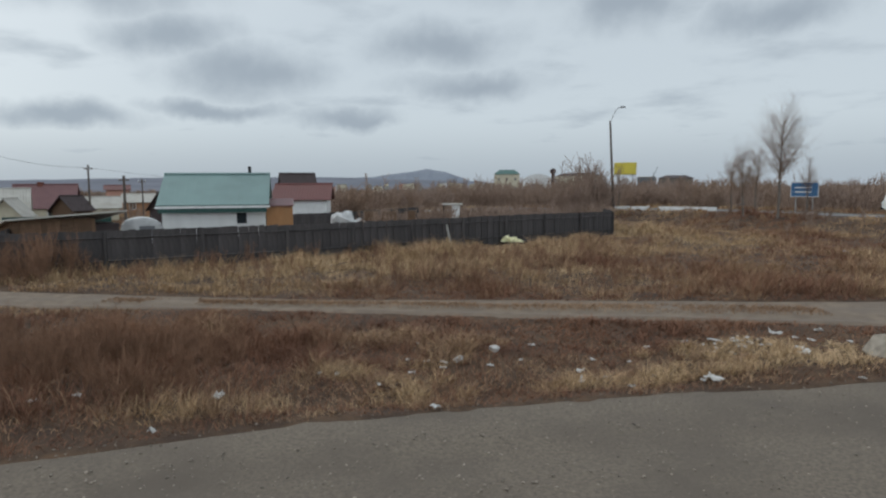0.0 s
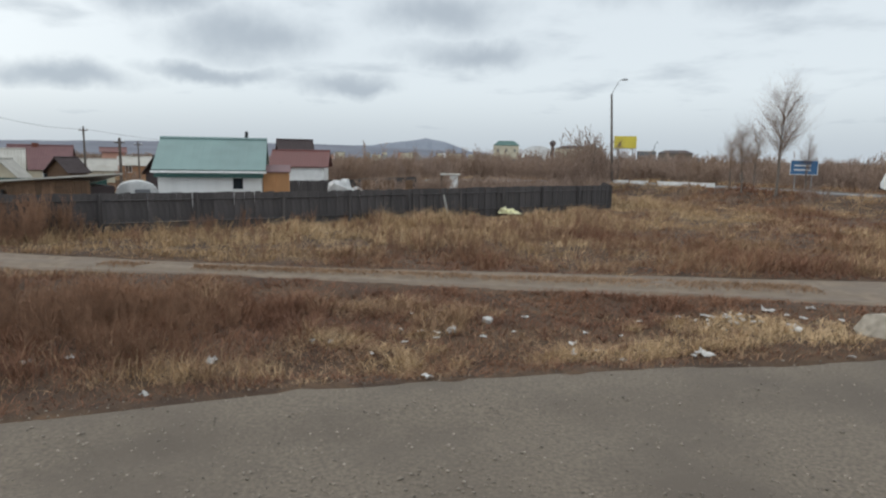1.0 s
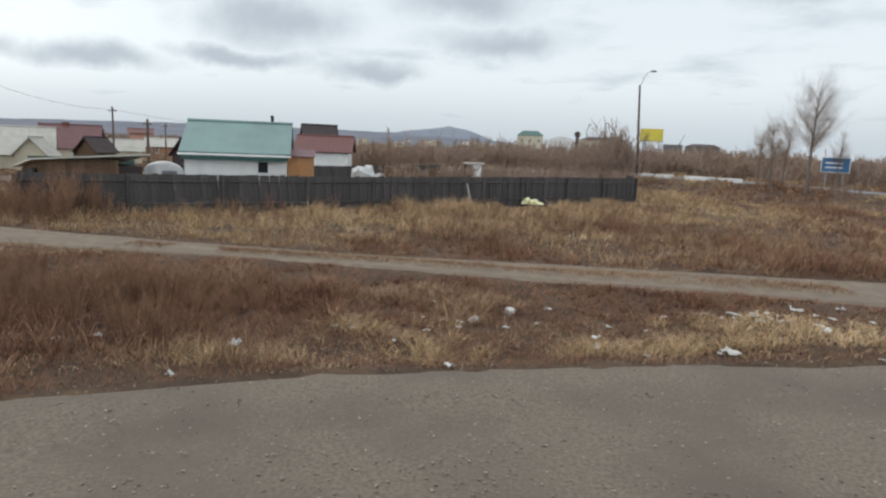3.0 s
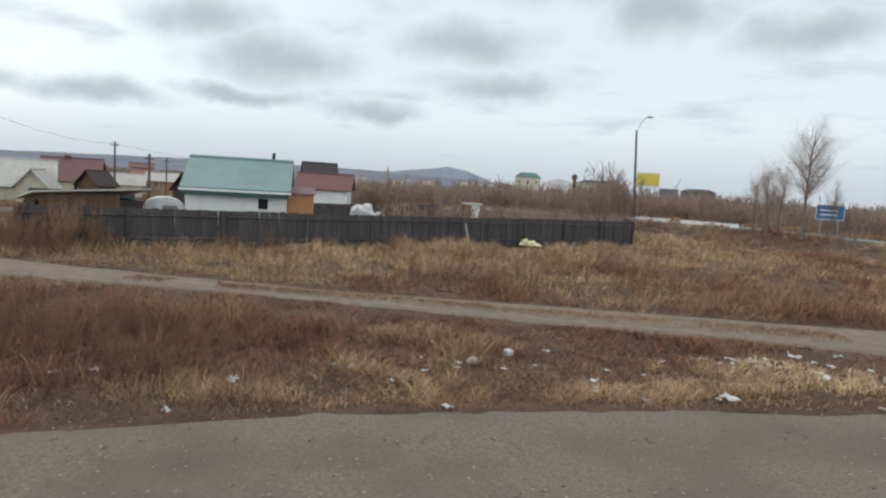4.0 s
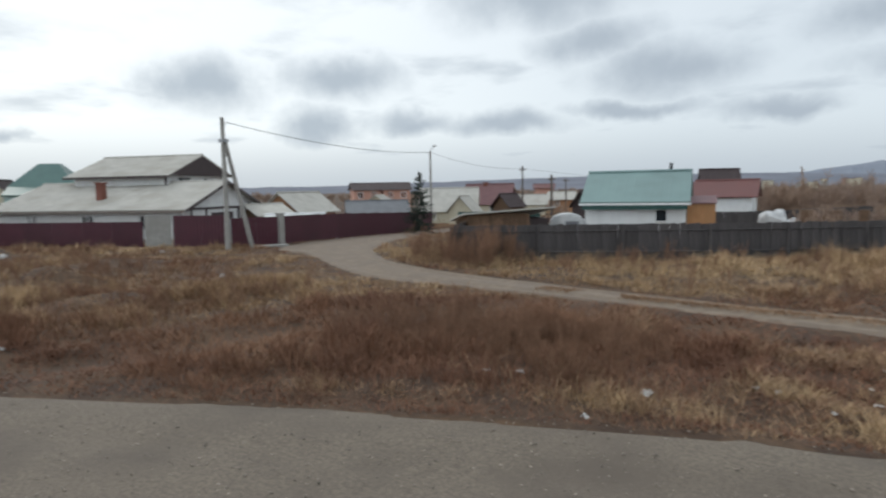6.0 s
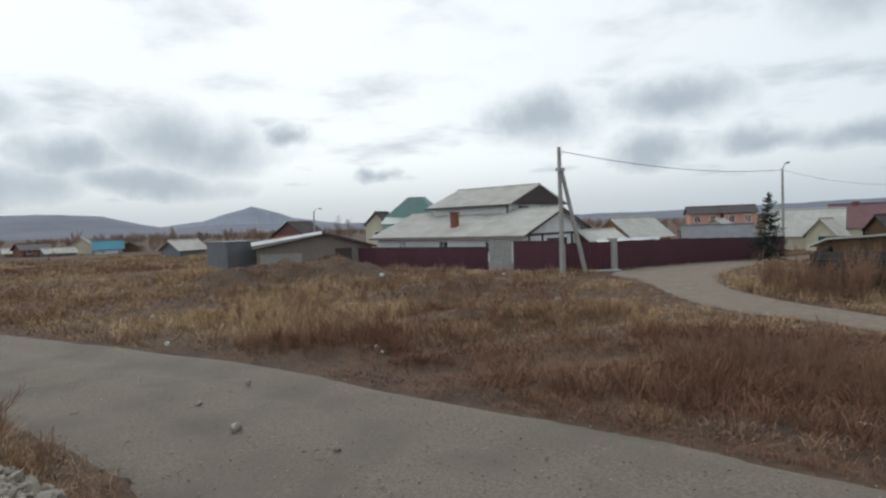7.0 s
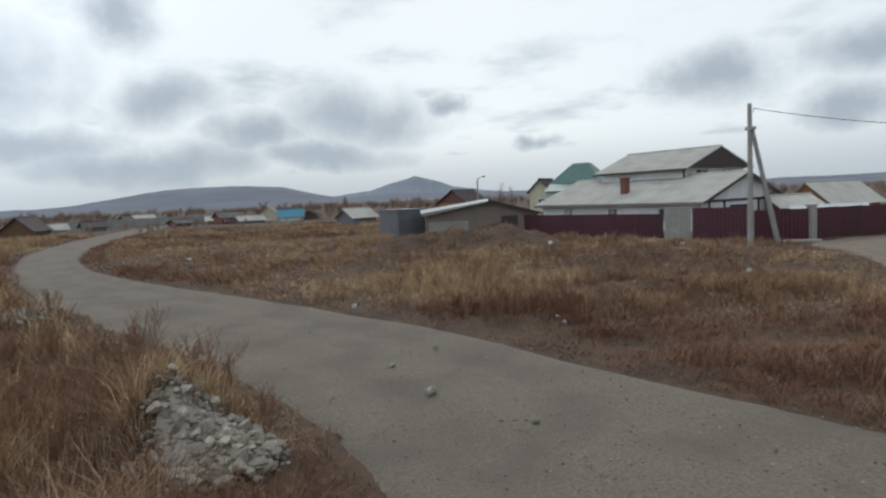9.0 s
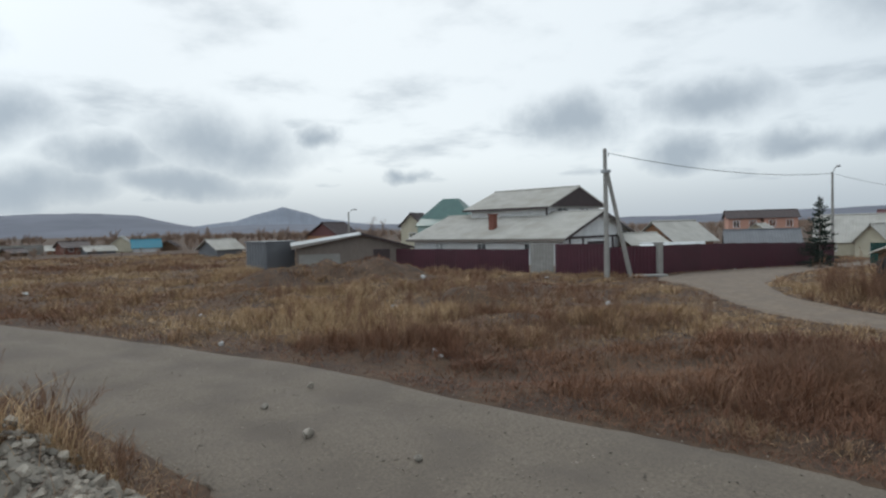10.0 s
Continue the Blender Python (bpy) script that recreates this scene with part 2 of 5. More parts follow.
def add_tube(bm, path, radii, sides=8, cap=True):
    rings = []
    pts = [Vector(p) for p in path]
    for i, p in enumerate(pts):
        way = (pts[min(i + 1, len(pts) - 1)] - pts[max(i - 1, 0)]).normalized()
        a = way.orthogonal().normalized()
        if abs(way.z) < .95:
            a = way.cross(Vector((0, 0, 1))).normalized()
        b = way.cross(a)
        rings.append([bm.verts.new(p + radii[i] * (math.cos(2 * math.pi * k / sides) * a + math.sin(2 * math.pi * k / sides) * b)) for k in range(sides)])
    for r0, r1 in zip(rings, rings[1:]):
        for k in range(sides):
            bm.faces.new((r0[k], r0[(k + 1) % sides], r1[(k + 1) % sides], r1[k]))
    if cap:
        bm.faces.new(rings[0][::-1])
        bm.faces.new(rings[-1])
    return bm


def tube(path, radii, sides=8):
    return add_tube(bmesh.new(), path, radii, sides)


def poly_prism(profile, x0, x1):
    """A (y, z) outline pushed along x."""
    bm = bmesh.new()
    a = [bm.verts.new((x0, y, z)) for y, z in profile]
    b = [bm.verts.new((x1, y, z)) for y, z in profile]
    n = len(a)
    for i in range(n):
        bm.faces.new((a[i], a[(i + 1) % n], b[(i + 1) % n], b[i]))
    bm.faces.new(a[::-1])
    bm.faces.new(b)
    return bm


def ribbed_slab(p0, along, down, length, fall, pitch=.22, rib=.03, thick=.05):
    """A profiled roofing sheet: p0 the ridge corner, ribs run down the fall."""
    p0, along, down = Vector(p0), Vector(along).normalized(), Vector(down).normalized()
    up = along.cross(down)
    if up.z < 0:
        up = -up
    bm = bmesh.new()
    n = max(1, int(length / pitch))
    st = length / n
    xs = []
    for i in range(n):
        xs += [(i * st, 0), ((i + .62) * st, 0), ((i + .7) * st, rib), ((i + .92) * st, rib)]
    xs.append((length, 0))
    top = [[bm.verts.new(p0 + along * x + down * d + up * h) for x, h in xs] for d in (0, fall)]
    bot = [[bm.verts.new(p0 + along * x + down * d - up * thick) for x in (0, length)] for d in (0, fall)]
    for i in range(len(xs) - 1):
        bm.faces.new((top[0][i], top[0][i + 1], top[1][i + 1], top[1][i]))
    bm.faces.new((bot[0][0], bot[1][0], bot[1][1], bot[0][1]))
    bm.faces.new([*top[1], bot[1][1], bot[1][0]])
    bm.faces.new([*top[0][::-1], bot[0][0], bot[0][1]])
    bm.faces.new((top[0][0], top[1][0], bot[1][0], bot[0][0]))
    bm.faces.new((top[0][-1], bot[0][1], bot[1][1], top[1][-1]))
    return bm


# ---- terrain ----
def hash2(i, j, seed):
    h = (i.astype(np.int64) * 374761393 + j.astype(np.int64) * 668265263 + seed * 1442695041) & 0xFFFFFFFF
    h = ((h ^ (h >> 13)) * 1274126177) & 0xFFFFFFFF
    return ((h ^ (h >> 16)) & 0xFFFF) / 65535.0


def vnoise(x, y, scale, seed=0):
    """Smooth value noise from 0 to 1 over the plan; scale in metres."""
    x, y = np.asarray(x, float) / scale, np.asarray(y, float) / scale
    i, j = np.floor(x), np.floor(y)
    u, v = x - i, y - j
    u, v = u * u * (3 - 2 * u), v * v * (3 - 2 * v)
    a, b, c, d = hash2(i, j, seed), hash2(i + 1, j, seed), hash2(i, j + 1, seed), hash2(i + 1, j + 1, seed)
    return (a * (1 - u) + b * u) * (1 - v) + (c * (1 - u) + d * u) * v


def sstep(q):
    q = np.clip(q, 0, 1)
    return q * q * (3 - 2 * q)


# road edges as plan lines: far side and near side, from east to west
ROAD_FAR = [(60, 16), (30, 12.8), (14, 10.8), (7.4, 9.8), (2.3, 9.0), (-1.9, 8.1), (-5, 6.95), (-8.3, 5.5), (-11.4, 4.0), (-14.7, 2.7),
            (-18, .6), (-22, -1.9), (-28.6, -6.6), (-36.7, -11.4), (-46, -14.8), (-58, -18), (-80, -21), (-140, -26)]
ROAD_NEAR = [(60, 8), (30, 5.4), (14, 3.8), (7, 2.9), (2.5, 2.6), (-1.5, 2.2), (-4.4, 1.2), (-7.0, .2), (-9.3, -.4), (-11.8, -1.4),
             (-15, -3.1), (-18.6, -5.6), (-25, -9.5), (-34.8, -14.0), (-44, -17.8), (-57, -22), (-79, -25.5), (-139, -31)]
DIRT_FAR = [(60, 19), (30, 17), (14, 16.3), (8, 16.5), (2, 16.9), (-3, 17.2), (-7.3, 17.9), (-11, 18.6), (-15.2, 19.8), (-18.8, 21.6), (-22.2, 24.6), (-25, 29), (-28, 35.5), (-30.2, 42), (-34, 60)]
DIRT_NEAR = [(60, 13.5), (30, 12.2), (14, 12.6), (8.4, 13.6), (3, 14.5), (-2, 15.4), (-6, 16.1), (-10.6, 16.4), (-15.8, 16.8), (-19.4, 18.9), (-23.5, 21.6), (-27.2, 22.7), (-29.2, 25), (-30.6, 30.5), (-32.3, 38), (-34, 46), (-37, 60)]
# a worn side path that leaves the road through the weeds
SIDE_PATH = [(-15.2, 2.9), (-13.2, 4.7), (-12.1, 6.6), (-11.4, 8.6), (-10.2, 10.8), (-8.6, 13)]
MOUNDS = [(-36.6, 11.2, 2.0, 1.3), (-37.6, 8.2, 1.9, .95), (-23.3, 9.9, 1.0, .7), (-37.8, 4.8, 1.9, .85), (-30, 3.0, 2.2, .4), (-27, 14, 2.0, .35), (-18.5, 9.0, 1.6, .3), (-32, 9, 2.5, .3), (-20.5, -8.6, 1.6, .35),
          (-8.85, -1.95, .7, .9), (-8.0, -1.35, .55, .4), (-10.8, -5.8, .85, .5), (-27, -13.4, 1.2, .5)]


def loop_of(far, near):
    return np.array(far + near[::-1], float)


def inside(px, py, loop):
    hit = np.zeros(px.shape, bool)
    n = len(loop)
    for k in range(n):
        (x0, y0), (x1, y1) = loop[k], loop[(k + 1) % n]
        cond = (y0 > py) != (y1 > py)
        with np.errstate(divide="ignore", invalid="ignore"):
            xx = (x1 - x0) * (py - y0) / (y1 - y0 if y1 != y0 else 1e-9) + x0
        hit ^= cond & (px < xx)
    return hit


def edge_gap(px, py, line):
    best = np.full(px.shape, 1e9)
    for (x0, y0), (x1, y1) in zip(line, line[1:]):
        dx, dy = x1 - x0, y1 - y0
        t = np.clip(((px - x0) * dx + (py - y0) * dy) / (dx * dx + dy * dy), 0, 1)
        best = np.minimum(best, np.hypot(px - x0 - t * dx, py - y0 - t * dy))
    return best


ROAD_LOOP, DIRT_LOOP = loop_of(ROAD_FAR, ROAD_NEAR), loop_of(DIRT_FAR, DIRT_NEAR)
HIGHWAY = [polar(a, d) for a, d in ((4, 66), (-8, 67), (-15.5, 66), (-23, 63.5), (-27, 60), (-32, 56), (-40, 52), (-55, 55), (-70, 70))]


def off_road(x, y):
    """0 on the roads and rising to 1 half a metre off their edges."""
    out = np.ones(np.shape(x))
    for loop, lines in ((ROAD_LOOP, (ROAD_FAR, ROAD_NEAR)), (DIRT_LOOP, (DIRT_FAR, DIRT_NEAR))):
        gap = np.minimum(edge_gap(x, y, lines[0]), edge_gap(x, y, lines[1]))
        out = np.minimum(out, np.where(inside(x, y, loop), 0, np.clip(gap / .6, 0, 1)))
    return out


def rastered(fn, x0=-62.0, x1=62.0, y0=-42.0, y1=64.0, step=.2):
    """The same plan function, looked up on a fine raster near the camera's ground and worked out beyond it."""
    gx, gy = np.arange(x0, x1 + step, step), np.arange(y0, y1 + step, step)
    grid = fn(*np.meshgrid(gx, gy))

    def look_up(x, y):
        x, y = np.asarray(x, float), np.asarray(y, float)
        near = (x > x0) & (x < x1) & (y > y0) & (y < y1)
        u, v = np.where(near, (x - x0) / step, 0), np.where(near, (y - y0) / step, 0)
        i, j = u.astype(int), v.astype(int)
        u, v = u - i, v - j
        out = (grid[j, i] * (1 - u) + grid[j, i + 1] * u) * (1 - v) + (grid[j + 1, i] * (1 - u) + grid[j + 1, i + 1] * u) * v
        if not near.all():
            far = ~near
            out = np.array(out)
            out[far] = fn(x[far], y[far])
        return out

    return look_up


def highway_gap(x, y):
    return edge_gap(x, y, HIGHWAY)


def under_road(x, y):
    """1 well inside a road and 0 from its edges outwards."""
    out = np.zeros(np.shape(x))
    for loop, lines in ((ROAD_LOOP, (ROAD_FAR, ROAD_NEAR)), (DIRT_LOOP, (DIRT_FAR, DIRT_NEAR))):
        gap = np.minimum(edge_gap(x, y, lines[0]), edge_gap(x, y, lines[1]))
        out = np.maximum(out, np.where(inside(x, y, loop), sstep((gap - .1) / .5), 0))
    return out


off_road, under_road, highway_gap = rastered(off_road), rastered(under_road), rastered(highway_gap)


def height(x, y, rough=True):
    x, y = np.asarray(x, float), np.asarray(y, float)
    z = -.55 * sstep((y - 24) / 26) * sstep((4 - x) / 16)
    hw = highway_gap(x, y)
    z = z + .8 * sstep((9 - hw) / 4.5)
    if rough:
        free = off_road(x, y)
        near = np.exp(-np.hypot(x, y) / 70)
        z = z + free * near * ((vnoise(x, y, 3.1, 1) - .5) * .28 + (vnoise(x, y, 1.1, 2) - .5) * .12 + (vnoise(x, y, .42, 3) - .5) * .06)
        z = z - .16 * under_road(x, y)
        side = edge_gap(x, y, SIDE_PATH) / .75
        z = z - .1 * np.exp(-side ** 4) * (x < 0) * off_road(x, y)
        for mx, my, r, h in MOUNDS:
            d = np.hypot(x - mx, y - my) / r
            z = z + h * np.exp(-d * d) * (.75 + .5 * vnoise(x, y, .8, 7)) * (d < 3.5)
    return z


def ground_z(x, y):
    return float(height(np.array([x]), np.array([y]))[0])


def build_ground():
    s = np.linspace(-1, 1, 420)
    ax = np.sinh(s * 7.2) / math.sinh(7.2) * 4200
    X, Y = np.meshgrid(ax - 6, ax + 6)
    Z = height(X, Y)
    n = len(ax)
    me = bpy.data.meshes.new("ground")
    co = np.stack([X, Y, Z], -1).reshape(-1, 3)
    idx = np.arange(n * n).reshape(n, n)
    f = np.stack([idx[:-1, :-1], idx[:-1, 1:], idx[1:, 1:], idx[1:, :-1]], -1).reshape(-1, 4)
    fill(me, co, f)
    me.materials.append(M["soil"])
    me.shade_smooth()
    tagged(new("ground", me), "dry brown soil of a rough autumn field", "ground", kind="structure")


def fill(me, co, f):
    """Vertices and equal-sided faces from arrays."""
    k = f.shape[1]
    me.vertices.add(len(co))
    me.attributes["position"].data.foreach_set("vector", np.ascontiguousarray(co, np.float32).ravel())
    me.loops.add(f.size)
    me.attributes[".corner_vert"].data.foreach_set("value", np.ascontiguousarray(f, np.int32).ravel())
    me.polygons.add(len(f))
    me.polygons.foreach_set("loop_start", np.arange(0, f.size, k, dtype=np.int32))
    me.update(calc_edges=True)


build_ground()


def resample(line, n):
    p = np.array(line, float)
    # smooth through the corner points
    for _ in range(3):
        q = np.empty((2 * len(p) - 2, 2))
        q[0::2], q[1::2] = .75 * p[:-1] + .25 * p[1:], .25 * p[:-1] + .75 * p[1:]
        p = np.vstack([p[:1], q, p[-1:]])
    d = np.r_[0, np.cumsum(np.hypot(*np.diff(p, axis=0).T))]
    t = np.linspace(0, d[-1], n)
    return np.stack([np.interp(t, d, p[:, 0]), np.interp(t, d, p[:, 1])], -1)


def build_strip(name, far, near, n, m, material, lift, ruts, label, ragged):
    """A road surface between two edge lines, with ragged edges and wheel ruts."""
    a, b = resample(far, n), resample(near, n)
    u = np.linspace(0, 1, m)
    P = a[:, None] * (1 - u[None, :, None]) + b[:, None] * u[None, :, None]
    side = b - a
    side /= np.hypot(side[:, 0], side[:, 1])[:, None]
    for col, sgn, sd in ((0, -1, 11), (m - 1, 1, 12)):
        amp = (vnoise(P[:, col, 0], P[:, col, 1], 1.3, sd) - .5) * ragged + (vnoise(P[:, col, 0], P[:, col, 1], .35, sd + 4) - .5) * ragged * .5
        P[:, col] += sgn * amp[:, None] * side
    Z = height(P[..., 0], P[..., 1], False) + lift
    Z += (vnoise(P[..., 0], P[..., 1], 1.6, 21) - .5) * .035 + (vnoise(P[..., 0], P[..., 1], .7, 22) - .5) * .012
    for c in ruts:
        Z -= .06 * np.exp(-((u - c) / .09) ** 2)[None, :]
    Z[:, 0] -= lift + .05
    Z[:, -1] -= lift + .05
    Z[:, 1] -= lift * .4
    Z[:, -2] -= lift * .4
    me = bpy.data.meshes.new(name)
    idx = np.arange(n * m).reshape(n, m)
    f = np.stack([idx[:-1, :-1], idx[1:, :-1], idx[1:, 1:], idx[:-1, 1:]], -1).reshape(-1, 4)
    fill(me, np.dstack([P, Z]).reshape(-1, 3), f)
    me.materials.append(M[material])
    me.shade_smooth()
    return tagged(new(name, me), label, "road", kind="structure")


build_strip("road", ROAD_FAR, ROAD_NEAR, 700, 26, "gravel", .05, (.28, .72), "grey-brown gravel road with loose stones", .5)
build_strip("dirt_track", DIRT_FAR, DIRT_NEAR, 420, 16, "dirt", .05, (.25, .78), "pale packed dirt track with two wheel ruts", .5)
hw_a = [(x + .0, y + 3.2) for x, y in HIGHWAY]
hw_b = [(x - .0, y - 2.6) for x, y in HIGHWAY]
build_strip("highway", hw_a, hw_b, 120, 6, "asphalt", .05, (), "pale grey asphalt main road on a low bank", .1)


# ---- hills ----
def build_hills(name, profile, d, depth, material, label, seed):
    """A range seen far off: a ridge line by bearing and elevation, with slopes on both sides."""
    azs = np.linspace(profile[0][0], profile[-1][0], 220)
    els = np.interp(azs, [p[0] for p in profile], [p[1] for p in profile])
    ridge = EYE_Z + d * np.tan(np.radians(els))
    ridge = ridge + d * .0012 * (vnoise(azs, azs * 0, 1.2, seed) - .5) + d * .0006 * (vnoise(azs, azs * 0, .3, seed + 1) - .5)
    rows = []
    for r in np.linspace(-1, 1, 15):
        prof = (1 - abs(r)) ** 1.2
        dd = d + r * depth
        h = ridge * prof * (1 + .25 * (vnoise(azs * 3, np.full_like(azs, r * 4), 1.0, seed + 2) - .5) * (abs(r) > .05)) - 4 * abs(r)
        rows.append(np.stack([-dd * np.sin(np.radians(azs)), dd * np.cos(np.radians(azs)), h], -1))
    co = np.array(rows)
    m, n = co.shape[:2]
    idx = np.arange(m * n).reshape(m, n)
    f = np.stack([idx[:-1, :-1], idx[:-1, 1:], idx[1:, 1:], idx[1:, :-1]], -1).reshape(-1, 4)
    me = bpy.data.meshes.new(name)
    fill(me, co.reshape(-1, 3), f)
    me.materials.append(M[material])
    me.shade_smooth()
    tagged(new(name, me), label, "hill", kind="structure")


# blue-grey of the ranges is haze held in the material, no mist is modelled
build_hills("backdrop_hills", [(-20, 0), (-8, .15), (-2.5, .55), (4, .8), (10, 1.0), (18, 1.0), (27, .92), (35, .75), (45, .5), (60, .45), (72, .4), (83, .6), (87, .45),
                               (89.5, .95), (92, 1.6), (96.3, 1.8), (101.5, 1.62), (104.5, 1.1), (109, .5), (115.5, .34), (122, .05), (140, 0)], 2600, 900, "hill", "wooded hills far off, with blue-grey haze in their colour", 31)
build_hills("backdrop_peak", [(-9, 0), (-3, .5), (-.5, 1.35), (1.2, 1.65), (3, 1.35), (6, 1.0), (12, .6), (20, 0)], 3300, 500, "farhill", "distant mountain with pale haze in its colour", 41)
build_hills("backdrop_cone", [(70, 0), (74, .55), (77, 1.0), (78.6, 1.6), (80.4, 2.1), (82, 1.65), (84.5, .9), (88, .55), (94, 0)], 3300, 500, "farhill", "distant cone-shaped mountain with pale haze in its colour", 51)


# ---- houses ----
def window(parent, x, y, z, w, h, face, trim="white", bars=True):
    """A framed window on the wall whose outward side is face: 'y-', 'y+', 'x+' or 'x-'."""
    win = new("window")
    win.parent = parent
    turn = {"y-": 0, "x+": 90, "y+": 180, "x-": -90}[face]
    win.matrix_local = pose(x, y, z, 0, 0, turn)
    t = .07
    bm = bmesh.new()
    for a in ((-w / 2 - t, -.05, -t, -w / 2, .06, h + t), (w / 2, -.05, -t, w / 2 + t, .06, h + t), (-w / 2, -.05, h, w / 2, .06, h + t), (-w / 2, -.07, -t, w / 2, .06, 0)):
        add_box(bm, *a)
    if bars:
        add_box(bm, -.025, -.03, 0, .025, .05, h)
    part("window_frame", bm, trim, win)
    part("pane", box(-w / 2, .0, 0, w / 2, .03, h), "glass", win)
    return win


def roof_pair(parent, L, W, eave, ridge, over, material, pitch=.25, rib=.03, x0=0.0, ends=.4, yc=None):
    """Two roof slopes that meet on a ridge along x."""
    yc = W / 2 if yc is None else yc
    for s in (-1, 1):
        run = (yc if s < 0 else W - yc)
        rise = ridge - eave
        n = math.hypot(run, rise)
        down = Vector((0, s * run / n, -rise / n))
        p0 = Vector((x0 - ends, yc, ridge + .05)) if s > 0 else Vector((x0 - ends, yc, ridge + .05))
        part("roof_slope", ribbed_slab(p0, (1, 0, 0), down, L + 2 * ends, n + over, pitch, rib, .06), material, parent)
    bm = tube([(x0 - ends, yc, ridge + .07), (x0 + L + ends, yc, ridge + .07)], [.09, .09], 6)
    part("ridge_cap", bm, material, parent)


def shell(L, W, eave, ridge, low=-.6):
    return poly_prism([(0, low), (W, low), (W, eave), (W / 2, ridge), (0, eave)], 0, L)


def gable_house(name, az, d, z0, L, W, eave, ridge, turn, wall, roof, label, category="house", windows=(), chimney=None, over=.35, gable=None, group=""):
    """A house with a saddle roof: bearing and distance of its middle; turn: degrees its ridge stands off square to the view."""
    x, y = polar(az, d)
    rz = az + turn
    ox = Vector((x, y, z0)) - Matrix.Rotation(radians(rz), 3, "Z") @ Vector((L / 2, W / 2, 0))
    h = thing(name, ox.x, ox.y, z0, rz, label, category, group)
    part("wall", shell(L, W, eave, ridge), wall, h)
    roof_pair(h, L, W, eave, ridge, over, roof)
    if gable:
        for xx in (-.03, L):
            bm = poly_prism([(.05, eave), (W - .05, eave), (W / 2, ridge - .03)], xx, xx + .03)
            part("gable_panel", bm, gable, h)
    for wx, wy, wz, ww, wh, fc in windows:
        window(h, wx, wy, wz, ww, wh, fc)
    if chimney:
        cx, cy, cz, cr, cm = chimney
        bm = box(cx - cr, cy - cr, eave, cx + cr, cy + cr, cz)
        add_box(bm, cx - cr * 1.25, cy - cr * 1.25, cz - .12, cx + cr * 1.25, cy + cr * 1.25, cz)
        part("chimney", bm, cm, h)
    return h


def local_y_minus(L, zs, w, hgt, n):
    return [((i + .5) * L / n, 0, zs, w, hgt, "y-") for i in range(n)]


# the small bath house behind the board fence
def build_bath_house():
    p_r, p_l = Vector((*polar(15.2, 35.4), -.35)), Vector((*polar(23.35, 36.0), -.35))
    rz = math.degrees(math.atan2(p_r.y - p_l.y, p_r.x - p_l.x))
    L, W = (p_r - p_l).length, 4.6
    h = thing("bath_house", p_l.x, p_l.y, -.35, rz, "small white-boarded bath house with a green sheet roof", "house")
    eave, ridge = 2.72, 4.12
    part("wall", shell(L, W, eave, ridge), "white", h)
    n = 24
    # lapped boards on the front wall
    me = bpy.data.meshes.new("board")
    me.from_pydata([(0, -.03, 0), (L, -.03, 0), (L, -.008, .108), (0, -.008, .108), (0, 0, 0), (L, 0, 0), (0, 0, .108), (L, 0, .108)], [],
                   [(0, 1, 2, 3), (4, 5, 1, 0), (3, 2, 7, 6), (0, 3, 6, 4), (1, 5, 7, 2)])
    me.materials.append(M["white"])
    for i in range(n):
        ob = new("board", me)
        ob.parent = h
        ob.location = (0, -.003, .05 + i * .108)
    roof_pair(h, L, W, eave + .02, ridge, .45, "green", .45, .007, ends=.22)
    part("eave_board", box(-.25, -.47, eave - .33, L + .25, -.43, eave - .22), "white", h, "white eave board")
    part("trim_board", box(-.1, -.44, eave - .56, L + .1, -.40, eave - .333), "dkgreen", h, "dark green trim board")
    window(h, L * .765, -.035, 1.56, .5, .56, "y-", bars=False)
    part("chimney_pipe", tube([(L - .9, W / 2 + .4, ridge - .5), (L - .9, W / 2 + .4, ridge + .5)], [.09, .09], 10), "cable", h, "black flue pipe")
    # boarded annex at the end
    a = thing("annex", *(h.matrix_world @ Vector((L + .02, .25, 0))).xy, -.35, rz, "orange varnished board annex beside the bath house", "shed")
    part("wall", box(0, 0, -.4, 1.38, 2.6, 2.42), "orangewood", a)
    part("roof", poly_prism([(-.12, 2.43), (2.9, 2.75), (2.9, 2.8), (-.12, 2.48)], -.02, 1.45), "plumroof", a)
    for k in range(7):
        part("batten", box(.05 + k * .2, -.025, -.1, .09 + k * .2, -.002, 2.4), "orangewood", a)


build_bath_house()


